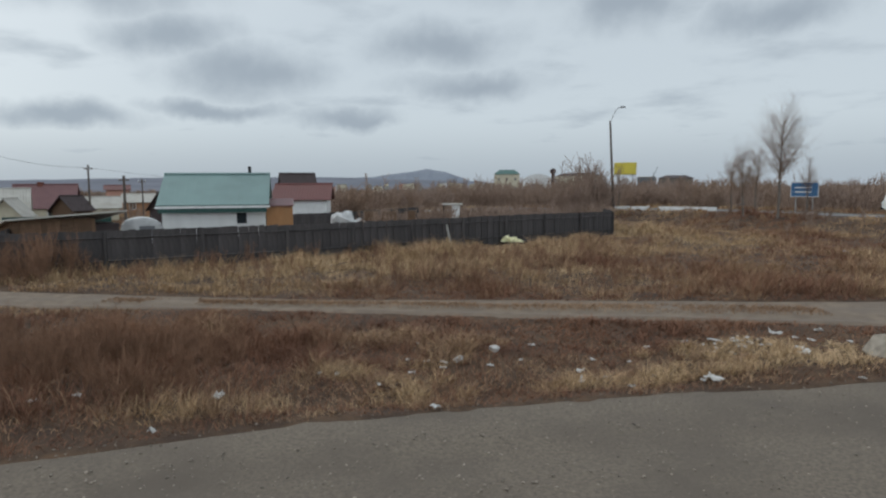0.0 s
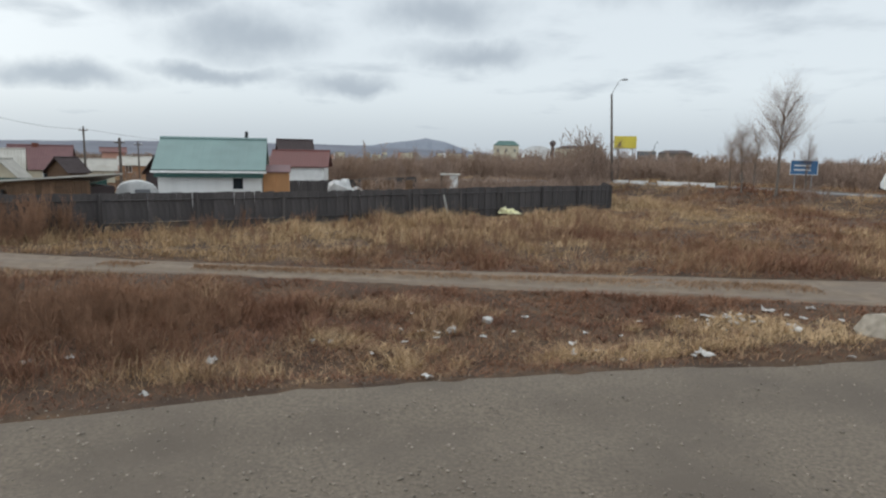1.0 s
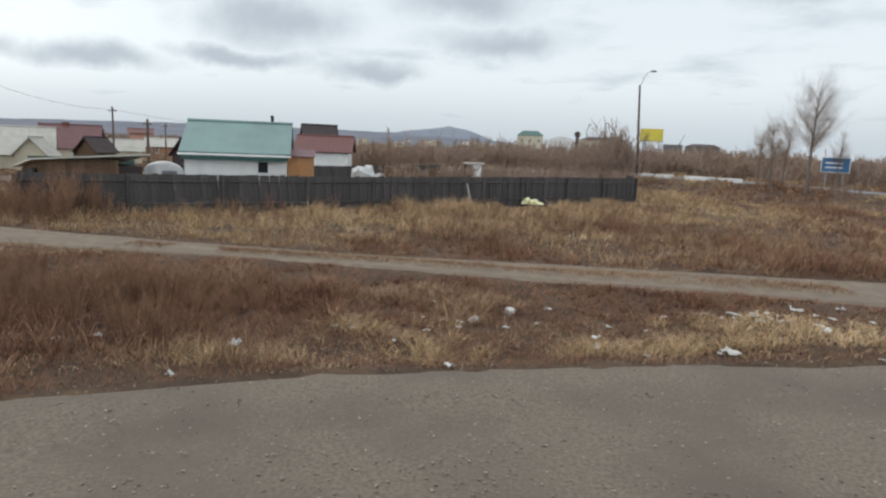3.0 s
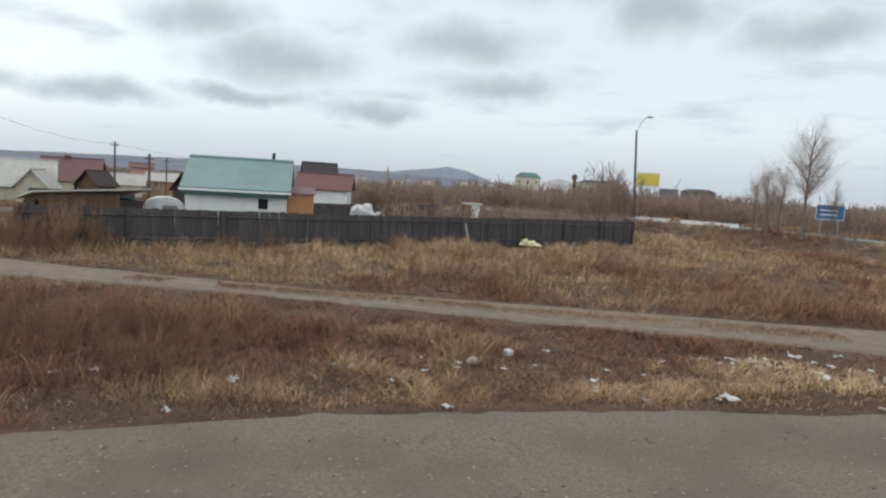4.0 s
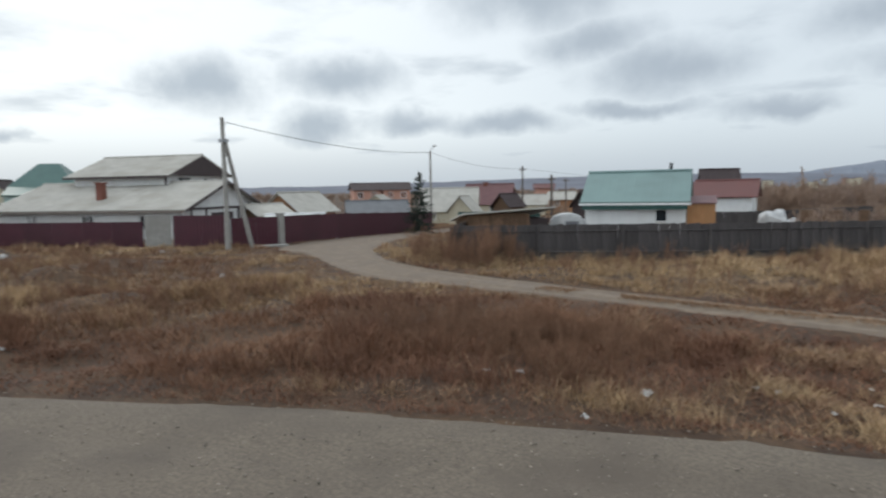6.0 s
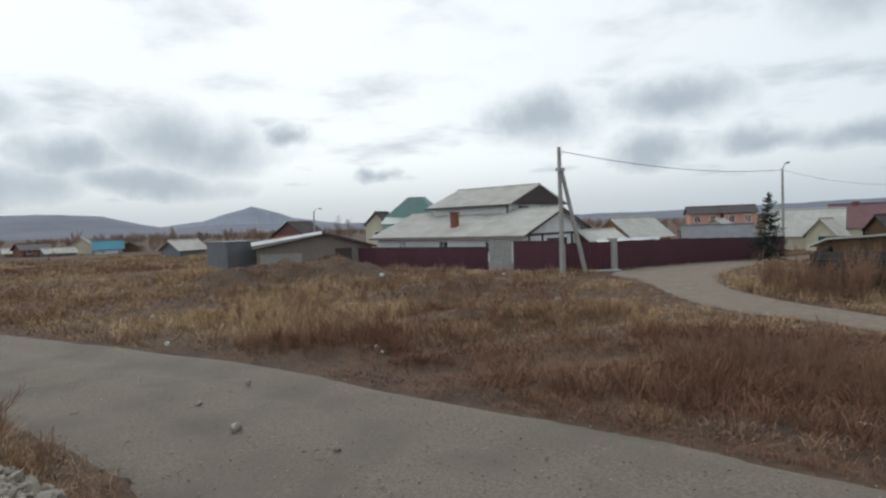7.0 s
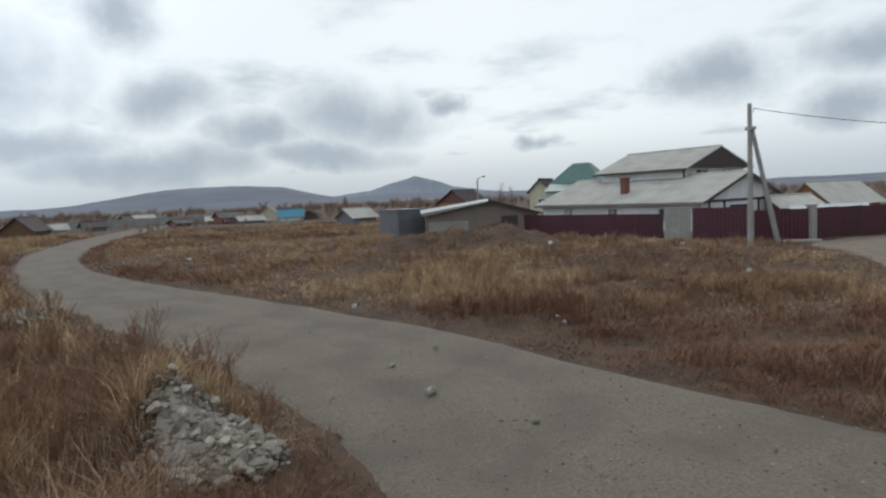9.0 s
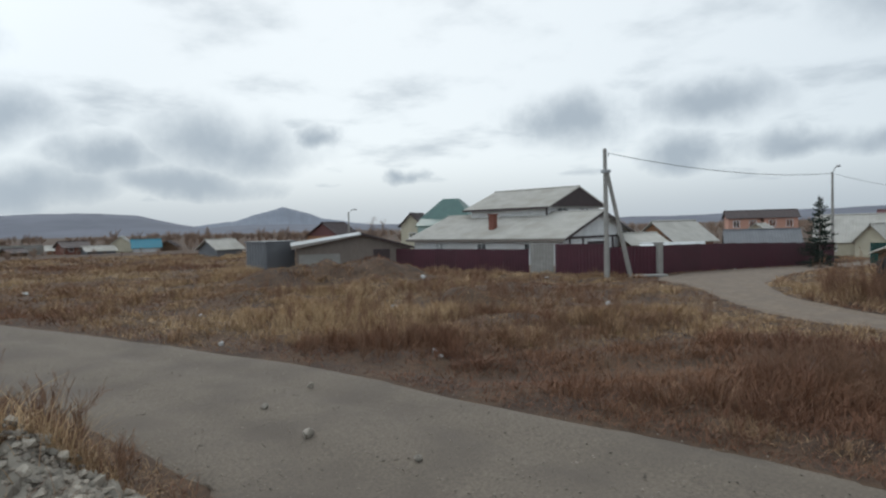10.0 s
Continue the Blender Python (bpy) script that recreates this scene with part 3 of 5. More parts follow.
def build_big_house():
    """The white two-storey house: a low front wing under a broad slate roof, the upper storey behind its ridge."""
    h = thing("white_house", -52.2, 19.0, 0, 21.4, "large white house with grey slate roofs and a dark gable", "house")
    L, W = 15.0, 9.3
    eave, ridge = 2.12, 3.84
    part("lower_wall", shell(L, W, eave, ridge, -.3), "white", h)
    roof_pair(h, L, W, eave + .02, ridge + .02, .5, "slate", .3, .035, ends=.5)
    part("fascia", box(-.5, -.56, eave - .3, L + .5, -.5, eave - .16), "greywood", h, "brownish eave board")
    y0, y1, xa, xb, ue, ur = 4.1, 11.6, 2.9, 10.8, 4.5, 5.93
    d, w = y1 - y0, xb - xa
    u = new("upper_storey")
    u.parent = h
    u.location = (xa, y0, 0)
    part("wall", poly_prism([(0, -.3), (d, -.3), (d, ue), (d / 2, ur), (0, ue)], 0, w), "white", u)
    roof_pair(u, w, d, ue + .02, ur + .02, .55, "slate", .3, .035, ends=.55)
    part("fascia", box(-.55, -.6, ue - .3, w + .55, -.54, ue - .14), "darkroof", u, "dark eave board")
    part("gable_panel", poly_prism([(-.3, ue - .1), (d + .3, ue - .1), (d / 2, ur - .02)], w + .003, w + .5), "darkroof", u, "dark brown boarded gable")
    part("corner_board", box(w - .1, -.05, 2.6, w + .05, -.003, ue - .1), "darkroof", u)
    window(u, w, 2.1, ue - .62, 1.5, .36, "x+")
    window(u, w, 5.2, ue - .62, 1.5, .36, "x+")
    # gable end of the front wing: beam, rake boards, door, posts and lamp box
    part("beam", box(L + .003, .2, 1.95, L + .07, W - .2, 2.1), "darkroof", h, "dark beam across the gable")
    for ya, yb in ((-.4, W / 2), (W + .4, W / 2)):
        bm = bmesh.new()
        lo = eave - .4 * (ridge - eave) / (W / 2)
        v = [bm.verts.new(q) for q in ((L + .51, ya, lo - .14), (L + .51, yb, ridge - .10), (L + .51, yb, ridge + .06), (L + .51, ya, lo + .02))]
        v2 = [bm.verts.new(q.co + Vector((.04, 0, 0))) for q in v]
        bm.faces.new(v)
        bm.faces.new(v2[::-1])
        for i in range(4):
            bm.faces.new((v[i], v[(i + 1) % 4], v2[(i + 1) % 4], v2[i]))
        part("rake_board", bm, "darkroof", h)
    part("door", box(L + .003, 3.1, -.2, L + .08, 5.7, 1.7), "darkroof", h, "dark garage door")
    for yy in (.75, 2.4, 6.4):
        part("post", box(L + .003, yy, -.2, L + .09, yy + .13, 1.95), "darkroof", h)
    part("lamp_box", box(L + .07, 7.7, 1.95, L + .3, 8.1, 2.35), "darkroof", h)
    for xx, ww in ((12.2, .9), (7.6, .9), (3.0, .9)):
        window(h, xx, 0, .75, ww, .85, "y-")
    bm = box(7.5 - .24, 1.5 - .24, 2.4, 7.5 + .24, 1.5 + .24, 3.92)
    add_box(bm, 7.5 - .3, 1.5 - .3, 3.8, 7.5 + .3, 1.5 + .3, 3.92)
    part("chimney", bm, "redbrick", h, "red brick chimney")
    return h


build_big_house()

# neighbours of the white house
def build_hip_house():
    x, y = polar(66.4, 77)
    h = thing("green_roofed_house", x, y, 0, 48, "two-storey cream house with a teal hipped roof", "house")
    W, L, eave, top = 4.6, 5.2, 3.95, 6.3
    part("wall", box(-L / 2, -W / 2, -.3, L / 2, W / 2, eave), "cream", h)
    bm = bmesh.new()
    o = .5
    b = [bm.verts.new(q) for q in ((-L / 2 - o, -W / 2 - o, eave), (L / 2 + o, -W / 2 - o, eave), (L / 2 + o, W / 2 + o, eave), (-L / 2 - o, W / 2 + o, eave))]
    t = [bm.verts.new(q) for q in ((-.9, -.5, top), (.9, -.5, top), (.9, .5, top), (-.9, .5, top))]
    for i in range(4):
        bm.faces.new((b[i], b[(i + 1) % 4], t[(i + 1) % 4], t[i]))
    bm.faces.new(t)
    bm.faces.new(b[::-1])
    part("roof", bm, "tealgreen", h)
    window(h, 1.2, -W / 2, 2.4, .9, .8, "y-")
    window(h, -1.2, -W / 2, 2.4, .9, .8, "y-")
    window(h, L / 2, 0, 2.4, .9, .8, "x+")
    w = thing("green_roofed_wing", *polar(68.1, 73.5), 0, 60, "pale teal wing of the cream house", "house")
    part("wall", box(-1.6, -1.2, -.3, 1.6, 1.2, 3.2), "paleteal", w)
    part("roof", poly_prism([(-1.4, 3.1), (1.4, 3.9), (1.4, 4.0), (-1.4, 3.2)], -1.8, 1.8), "tealgreen", w)


build_hip_house()
gable_house("cream_house", 69.5, 76, 0, 3, 2.7, 3.3, 4.6, 65, "cream", "darkroof", "narrow cream house with a dark brown roof", windows=[(0, 1.2, 1.5, .8, .9, "x-")])
# the long shed with a pale roof and a brown gable side
def build_long_shed():
    h = thing("long_shed", *polar(75.4, 48), 0, 165.4, "long low shed with pale roof sheets and brown walls", "shed")
    part("wall", poly_prism([(-4.1, -.3), (4.1, -.3), (4.1, 2.0), (-.5, 2.66), (-4.1, 1.65)], 0, 6), "greywood", h)
    for s in (-1, 1):
        run = 4.6 if s > 0 else 3.6
        fall = .62 if s > 0 else 1.03
        n = math.hypot(run, fall)
        part("roof_slope", ribbed_slab((-.4, -.5, 2.72), (1, 0, 0), (0, s * run / n, -fall / n), 6.8, n + .35, .3, .03, .12), "white" if s > 0 else "darkroof", h)
    part("rake_board", tube([(-.42, -.5, 2.62), (-.42, 4.4, 1.9)], [.08, .26], 4), "white", h, "whitish edge board of the roof")
    part("panel", box(-.05, 1.0, .1, -.003, 3.9, 1.25), "concrete", h, "pale grey wall panel")
    part("door", box(-.06, -2.6, -.1, -.003, -1.4, 1.5), "darkroof", h)


build_long_shed()
g = thing("garage", *polar(82.3, 52), 0, 112, "grey sheet-metal garage box", "garage")
part("wall", box(-1.2, -1.5, -.3, 1.2, 1.5, 2.15), "greysheet", g)
part("roof", box(-1.3, -1.6, 2.15, 1.3, 1.6, 2.25), "greysheet", g)
for k in range(7):
    part("rib", box(-1.23, -1.4 + k * .42, 0, -1.203, -1.3 + k * .42, 2.1), "greysheet", g)
gable_house("brown_house", 76.6, 95, 0, 6.0, 5.0, 2.2, 4.0, 60, "ochre", "darkroof", "brown house with a dark roof", windows=[(1.5, 0, 1.0, 1, 1, "y-"), (4, 0, 1, 1, 1, "y-")], gable="redroof")
gable_house("storage_hut", 86.0, 88, 0, 4.0, 3.4, 1.0, 2.1, 40, "greysheet", "slate", "low hut with a whitish roof", "shed")
# houses beyond the maroon fence
gable_house("brick_house", 48.0, 56, -.5, 4.6, 4.0, 2.0, 3.45, 50, "ochre", "slate", "ochre brick house with a grey slate roof", chimney=None)
gable_house("lean_to", 48.4, 47, -.3, 3.4, 1.6, 1.4, 1.75, 0, "brownwood", "white", "low outbuilding with a white sheet roof", "shed")
gable_house("side_shed", 51.0, 52, -.2, 2.6, 3.4, 1.6, 2.3, 30, "brownwood", "slate", "weathered board shed with a slate roof", "shed")
gable_house("grey_shed", 41.3, 66, -.6, 5.6, 3.6, 1.5, 2.6, 4, "greysheet", "greysheet", "long grey shed with a grey sheet roof", "shed")
for az in (42.2, 39.6):
    gable_house("orange_house", az, 120, -.6, 4.9, 5, 3.9, 5.05, 8, "pink", "darkroof", "salmon plastered house with a brown roof", group="salmon houses", windows=local_y_minus(4.9, 2.4, .9, 1.0, 2))
gable_house("pale_house", 41.0, 95, -.6, 3.0, 4, 1.8, 3.0, 70, "cream", "slate", "pale house with a whitish gable")
gable_house("white_roofed_house", 34.9, 72, -.6, 5.8, 5.0, 1.45, 3.75, -4, "cream", "slate", "cream house with a broad whitish slate roof", windows=[(1.2, 0, .5, .7, .6, "y-"), (4.4, 0, .5, .7, .6, "y-")])
gable_house("porch", 33.6, 68, -.6, 2.4, 2.6, 1.5, 2.9, 70, "cream", "slate", "small porch with a pointed gable", "shed")
gable_house("red_roofed_house", 31.3, 82, -.6, 5.4, 5.0, 1.9, 4.2, -10, "cream", "plumroof", "house with a faded red sheet roof and low eaves", windows=[(3.6, 0, .9, .8, .8, "y-")], chimney=(2.2, 2.5, 4.5, .25, "redbrick"))
gable_house("brown_hut", 29.7, 76, -.6, 2.0, 3, 1.7, 3.0, 40, "brownwood", "darkroof", "dark brown wooden hut", "shed")
gable_house("grey_house", 28.0, 88, -.6, 4.6, 4, 1.5, 2.75, 0, "cream", "slate", "low house with a grey-brown slate roof", over=.2)
gable_house("salmon_house", 26.5, 130, -.6, 3.6, 4, 3.7, 4.4, 0, "pink", "redroof", "tall salmon plastered house")
gable_house("row_house", 25.0, 100, -.6, 3.6, 4, 2.0, 3.0, 0, "ochre", "slate", "small brick house with a slate roof", windows=[(1.0, 0, 1, .7, .8, "y-")])
gable_house("dark_gabled_hut", 23.2, 60, -.5, 1.3, 1.8, 2.0, 3.2, 65, "darkroof", "darkroof", "dark boarded hut behind the bath house", "shed")
gable_house("red_house", 11.9, 62, -.5, 4.5, 5.6, 2.6, 3.9, -6, "white", "redroof", "white house with a dark red sheet roof", chimney=None)
gable_house("dark_roofed_house", 12.45, 70, -.5, 3.0, 3.0, 3.2, 5.05, 10, "redbrick", "darkroof", "tall house with a steep dark brown roof", gable="darkroof")


# the long board shed at the fence's end
def build_board_shed():
    a, b = Vector((*polar(33.6, 30.5), -.15)), Vector((*polar(26.6, 31.5), -.15))
    rz = math.degrees(math.atan2(b.y - a.y, b.x - a.x))
    L = (b - a).length
    h = thing("board_shed", a.x, a.y, -.15, rz, "long brown board shed with a pale sloping roof edge", "shed")
    part("wall", poly_prism([(0, -.3), (3, -.3), (3, 1.5), (0, 1.97)], 0, L - .9), "brownwood", h)
    part("porch_wall", box(L - .85, .4, -.3, L + .2, 3, 1.7), "darkroof", h)
    bm = bmesh.new()
    v = [bm.verts.new(q) for q in ((-.3, -.35, 1.98), (L + .3, -.35, 2.22), (L + .3, 3.2, 1.75), (-.3, 3.2, 1.52))]
    w = [bm.verts.new(q.co + Vector((0, 0, .07))) for q in v]
    bm.faces.new(v[::-1])
    bm.faces.new(w)
    for i in range(4):
        bm.faces.new((v[i], v[(i + 1) % 4], w[(i + 1) % 4], w[i]))
    part("roof", bm, "slate", h)
    for k in range(int((L - 1) / .24)):
        part("board", box(.02 + k * .24, -.03, -.25, .23 + k * .24, -.002, 2.0), "brownwood", h)


build_board_shed()


# ---- fences ----
def build_board_fence(line, name, label, seed):
    """Upright weathered boards on rails and posts."""
    rng = random.Random(seed)
    h = thing(name, *line[0], 0, 0, label, "fence")
    base = Vector((*line[0], 0))
    metas = []
    for hh in (1.565, 1.58, 1.6):
        me = bpy.data.meshes.new("board")
        w = .117
        me.from_pydata([(-w, -.012, 0), (w, -.012, 0), (w, .012, 0), (-w, .012, 0), (-w, -.012, hh), (w, -.012, hh - .015), (w, .012, hh - .015), (-w, .012, hh)], [],
                       [(0, 1, 5, 4), (1, 2, 6, 5), (2, 3, 7, 6), (3, 0, 4, 7), (4, 5, 6, 7), (3, 2, 1, 0)])
        me.materials.append(M["oldwood"])
        metas.append(me)
    for p, q in zip(line, line[1:]):
        p, q = Vector(p), Vector(q)
        n = int((q - p).length / .2)
        ang = math.atan2(q.y - p.y, q.x - p.x)
        side = Vector((-math.sin(ang), math.cos(ang)))
        for i in range(n):
            c = p.lerp(q, (i + .5) / n)
            ob = new("board", rng.choice(metas))
            ob.parent = h
            z = float(height(np.array([c.x]), np.array([c.y]), False)[0])
            ob.matrix_local = Matrix.Translation((c.x - base.x, c.y - base.y, z - .06 + rng.uniform(-.012, .012))) @ Matrix.Translation(side.to_3d() * (.014 if i % 2 else -.014)) @ Euler((rng.uniform(-.015, .015), rng.uniform(-.02, .02), ang + rng.uniform(-.05, .05))).to_matrix().to_4x4()
        m = max(2, int((q - p).length / 2.6))
        for i in range(m + 1):
            c = p.lerp(q, i / m) + side * .07 - Vector((base.x, base.y))
            z = float(height(np.array([c.x + base.x]), np.array([c.y + base.y]), False)[0])
            part("post", box(c.x - .05, c.y - .05, z - .3, c.x + .05, c.y + .05, z + 1.46), "oldwood", h)
        for zz in (.4, 1.25):
            za = float(height(np.array([p.x]), np.array([p.y]), False)[0]) + zz
            zb = float(height(np.array([q.x]), np.array([q.y]), False)[0]) + zz
            a, b = p + side * .04, q + side * .04
            part("rail", tube([(a.x - base.x, a.y - base.y, za), (b.x - base.x, b.y - base.y, zb)], [.03, .03], 4), "oldwood", h)
    return h


FENCE_END, FENCE_WEST = (10.4, 39.1), (-15.3, 21.9)
build_board_fence([FENCE_END, (1.1, 32.6), (-6.5, 27.2), FENCE_WEST], "board_fence", "long dark weathered grey board fence", 5)
build_board_fence([FENCE_WEST, (-17.6, 26.5)], "return_fence", "dark weathered board fence along the track", 6)
build_board_fence([FENCE_END, (11.2, 44.0)], "end_fence", "dark weathered board fence end running back", 7)


def corrugated(w, h, material, rib=.035, pitch=.2):
    bm = bmesh.new()
    n = int(w / pitch)
    xs = []
    for i in range(n):
        xs += [(i * w / n, 0), ((i + .55) * w / n, 0), ((i + .65) * w / n, -rib), ((i + .9) * w / n, -rib)]
    xs.append((w, 0))
    lo = [bm.verts.new((x, y, 0)) for x, y in xs]
    hi = [bm.verts.new((x, y, h)) for x, y in xs]
    lo2 = [bm.verts.new((x, y + .01, 0)) for x, y in xs]
    hi2 = [bm.verts.new((x, y + .01, h)) for x, y in xs]
    for i in range(len(xs) - 1):
        bm.faces.new((lo[i], lo[i + 1], hi[i + 1], hi[i]))
        bm.faces.new((lo2[i + 1], lo2[i], hi2[i], hi2[i + 1]))
        bm.faces.new((hi[i], hi[i + 1], hi2[i + 1], hi2[i]))
    me = bpy.data.meshes.new("panel")
    bm.to_mesh(me)
    bm.free()
    me.materials.append(M[material])
    return me


def sheet_fence(name, p, q, h, material, label, wide=2.0):
    """Profiled metal sheets between steel posts."""
    p, q = Vector(p), Vector(q)
    n = max(1, round((q - p).length / wide))
    w = (q - p).length / n
    ang = math.atan2(q.y - p.y, q.x - p.x)
    t = thing(name, p.x, p.y, 0, math.degrees(ang), label, "fence")
    me = corrugated(w - .01, h, material)
    zs = height(np.array([p.lerp(q, (i + .5) / n).x for i in range(n)]), np.array([p.lerp(q, (i + .5) / n).y for i in range(n)]), False)
    for i in range(n):
        ob = new("panel", me)
        ob.parent = t
        ob.location = (i * w, 0, float(zs[i]) + .03)
        part("post", box(i * w - .04, .02, -.6, i * w + .04, .1, float(zs[i]) + h - .02), "metal", t)
    for zz in (.35, h - .35):
        part("rail", tube([(0, .05, float(zs[0]) + zz), (w * n, .05, float(zs[-1]) + zz)], [.03, .03], 4), "metal", t)
    return t


sheet_fence("metal_fence", (-56.2, 9.86), (-35.5, 20.15), 1.45, "maroon", "dark maroon profiled sheet fence")
sheet_fence("pale_fence", (-35.4, 20.2), (-33.75, 20.82), 1.85, "concrete", "pale grey sheet panel beside the gate", 2.2)
gate = sheet_fence("metal_gate", (-33.65, 20.86), (-30.5, 22.3), 1.78, "maroon", "dark maroon sheet-metal gate", 1.7)
sheet_fence("short_fence", (-30.5, 22.4), (-29.7, 25.2), 1.6, "maroon", "short maroon sheet fence behind the pole", 1.5)
sheet_fence("street_fence", (-29.7, 25.3), (-34.4, 46.5), 1.62, "maroon", "long maroon profiled sheet fence along the street")
sheet_fence("green_fence", (-32.6, 48), (-25.5, 50), 1.55, "dkgreen", "dark green sheet fence", 1.8)
post = thing("gate_post", -29.75, 25.2, 0, 0, "pale square gate post", "post")
part("shaft", box(-.18, -.18, -.2, .18, .18, 1.75, bevel=.02), "concrete", post)
part("cap", box(-.22, -.22, 1.75, .22, .22, 1.82), "concrete", post)


for x, y, a, b, rz in ((-28.75, 23.7, .9, .55, 68), (-28.6, 26.0, 1.3, .5, 82), (-29.2, 28.6, 1.1, .45, 95)):
    sl = thing("concrete_slab", x, y, ground_z(x, y), rz, "pale broken concrete slab lying by the maroon fence", "slab", "slabs by the fence")
    part("slab", box(-a, -b / 2, -.06, a, b / 2, .12, bevel=.025), "concrete", sl)


# ---- poles and wires ----
def street_lamp(name, x, y, z, h, arm, label, mat_name="concrete", rz=0.0, thick=.13, rise=.75):
    t = thing(name, x, y, z, rz, label, "street lamp")
    part("pole", tube([(0, 0, -.3), (0, 0, h * .5), (0, 0, h)], [thick, thick * .8, thick * .6], 10), mat_name, t)
    pts = [(0, 0, h - .15)] + [(arm * s, 0, h - .15 + (arm * rise) * math.sin(s * math.pi / 2)) for s in (.15, .35, .6, .85, 1)]
    part("arm", tube(pts, [.035] * 6, 6), "metal", t)
    e = pts[-1]
    bm = tube([(e[0] - .05, 0, e[2]), (e[0] + .15, 0, e[2] + .02), (e[0] + .5, 0, e[2] + .0)], [.04, .11, .07], 8)
    part("lamp_head", bm, "metal", t)
    return t


BIG = (-29.3, 21.25)
t = thing("power_pole", *BIG, 0, 0, "pale concrete power pole with a leaning strut", "pole")
part("pole", tube([(0, 0, -.3), (0, 0, 3.5), (-.03, 0, 6.95)], [.15, .125, .10], 8), "concrete", t)
strut_top = Vector((.02, .08, 5.75))
part("strut", tube([(.35, 1.35, -.2), strut_top], [.13, .10], 8), "concrete", t, "concrete strut")
part("bracket", box(-.18, -.16, 5.65, .18, .2, 5.82), "metal", t)
part("hook", tube([(0, 0, 6.55), (.16, .1, 6.55), (.16, .1, 6.66)], [.02, .02, .02], 6), "metal", t)
part("insulator", tube([(.16, .1, 6.62), (.16, .1, 6.74)], [.04, .03], 8), "white", t)
L2 = (-35.0, 47.2)
street_lamp("street_lamp", *L2, -.5, 7.0, .7, "grey pole with a short street lamp arm", rz=-30)
P3 = polar(28.45, 76)
for nm, (x, y), z, hh, r in (("wood_pole", P3, -.55, 6.15, .12), ("wood_pole", polar(26.0, 62), -.55, 4.8, .14), ("wood_pole", polar(24.7, 85), -.55, 4.9, .10)):
    w = thing(nm, x, y, z, 0, "tall grey-brown wooden utility pole", "pole", "utility poles")
    part("shaft", tube([(0, 0, -.3), (0, 0, hh)], [r, r * .75], 8), "polewood", w)
    part("crossbar", box(-.45, -.04, hh - .45, .45, .04, hh - .35), "polewood", w)
    for xx in (-.4, 0, .4):
        part("insulator", tube([(xx, 0, hh - .35), (xx, 0, hh - .2)], [.04, .03], 6), "white", w)
tall = street_lamp("tall_street_lamp", *polar(-15.0, 62), .3, 8.7, .95, "tall grey street lamp with a curved arm", "polewood", rz=0, thick=.14, rise=1.4)
tall.matrix_world = tall.matrix_world @ pose(0, 0, 0, 0, -3.0, 0)
street_lamp("far_street_lamp", *polar(75.35, 84), 0, 5.2, .6, "grey street lamp among the sheds", "concrete", rz=60)


def wire(name, a, b, sag, r=.015):
    a, b = Vector(a), Vector(b)
    pts = []
    for i in range(17):
        s = i / 16
        p = a.lerp(b, s)
        p.z -= sag * 4 * s * (1 - s)
        pts.append(p - a)
    me_t = thing(name, *a, 0, "thin sagging overhead cable", "cable", "overhead cables")
    part("strand", tube(pts, [r] * 17, 5), "cable", me_t)


wire("overhead_cable", (BIG[0] + .16, BIG[1] + .1, 6.68), (*L2, 6.4), .5, .018)
wire("overhead_cable", (*L2, 6.4), (*P3, 5.35), .5, .012)
wire("overhead_cable", (*P3, 5.35), (*polar(14, 110), 5.0), .8, .012)


# ---- things behind the board fence ----
def lump(name, x, y, z, sx, sy, sz, material, label, category, seed, rough=.18, rz=0.0, cuts=3, base=-.1):
    """An irregular heap: a squashed sphere with folds, flat underneath."""
    rng = random.Random(seed)
    bm = bmesh.new()
    bmesh.ops.create_icosphere(bm, subdivisions=cuts, radius=1)
    off = Vector((rng.uniform(0, 50), rng.uniform(0, 50), rng.uniform(0, 50)))
    for v in bm.verts:
        k = 1 + rough * (noise.noise(v.co * 1.7 + off) * 1.6 + noise.noise(v.co * 4.5 + off) * .7)
        v.co = Vector((v.co.x * sx * k, v.co.y * sy * k, max(v.co.z * k, base) * sz))
    me = bpy.data.meshes.new(name)
    bm.to_mesh(me)
    bm.free()
    me.materials.append(M[material])
    ob = new(name, me)
    ob.matrix_world = pose(x, y, z, 0, 0, rz)
    return tagged(ob, label, category)


lump("covered_heap", *polar(8.3, 44), -.2, 1.25, .9, 1.6, "tarp", "heap covered with pale crumpled tarpaulin", "heap", 4, .3)
build_board_fence([polar(13, 54), polar(2, 56)], "rear_fence", "dark board fence at the back of the plot", 9)
o = thing("outhouse", *polar(-1.3, 47), -.1, 0, "small white outhouse with a flat slab roof", "outhouse")
part("wall", box(-.25, -.4, -.2, .3, .5, 1.85), "white", o)
part("roof", box(-.95, -.55, 1.85, .5, .65, 1.95), "slate", o)
part("door", box(-.15, -.425, .05, .2, -.402, 1.65), "white", o)
part("prop", box(-.9, -.05, -.2, -.82, .03, 1.85), "oldwood", o)
c = thing("covered_trailer", *polar(24.8, 33.5), -.2, 115, "white rounded trailer half hidden behind the fence", "trailer")
bm = poly_prism([(-.95, .45), (.95, .45), (.97, 1.3), (.85, 1.7), (.55, 1.86), (.1, 1.94), (-.35, 1.88), (-.72, 1.68), (-.95, 1.3)], -.85, .85)
bmesh.ops.bevel(bm, geom=bm.edges[:], offset=.08, segments=2, affect="EDGES")
part("cover", bm, "tarp", c, smooth=False)
part("chassis", box(-.9, -.7, .35, .9, .7, .47), "black", c)
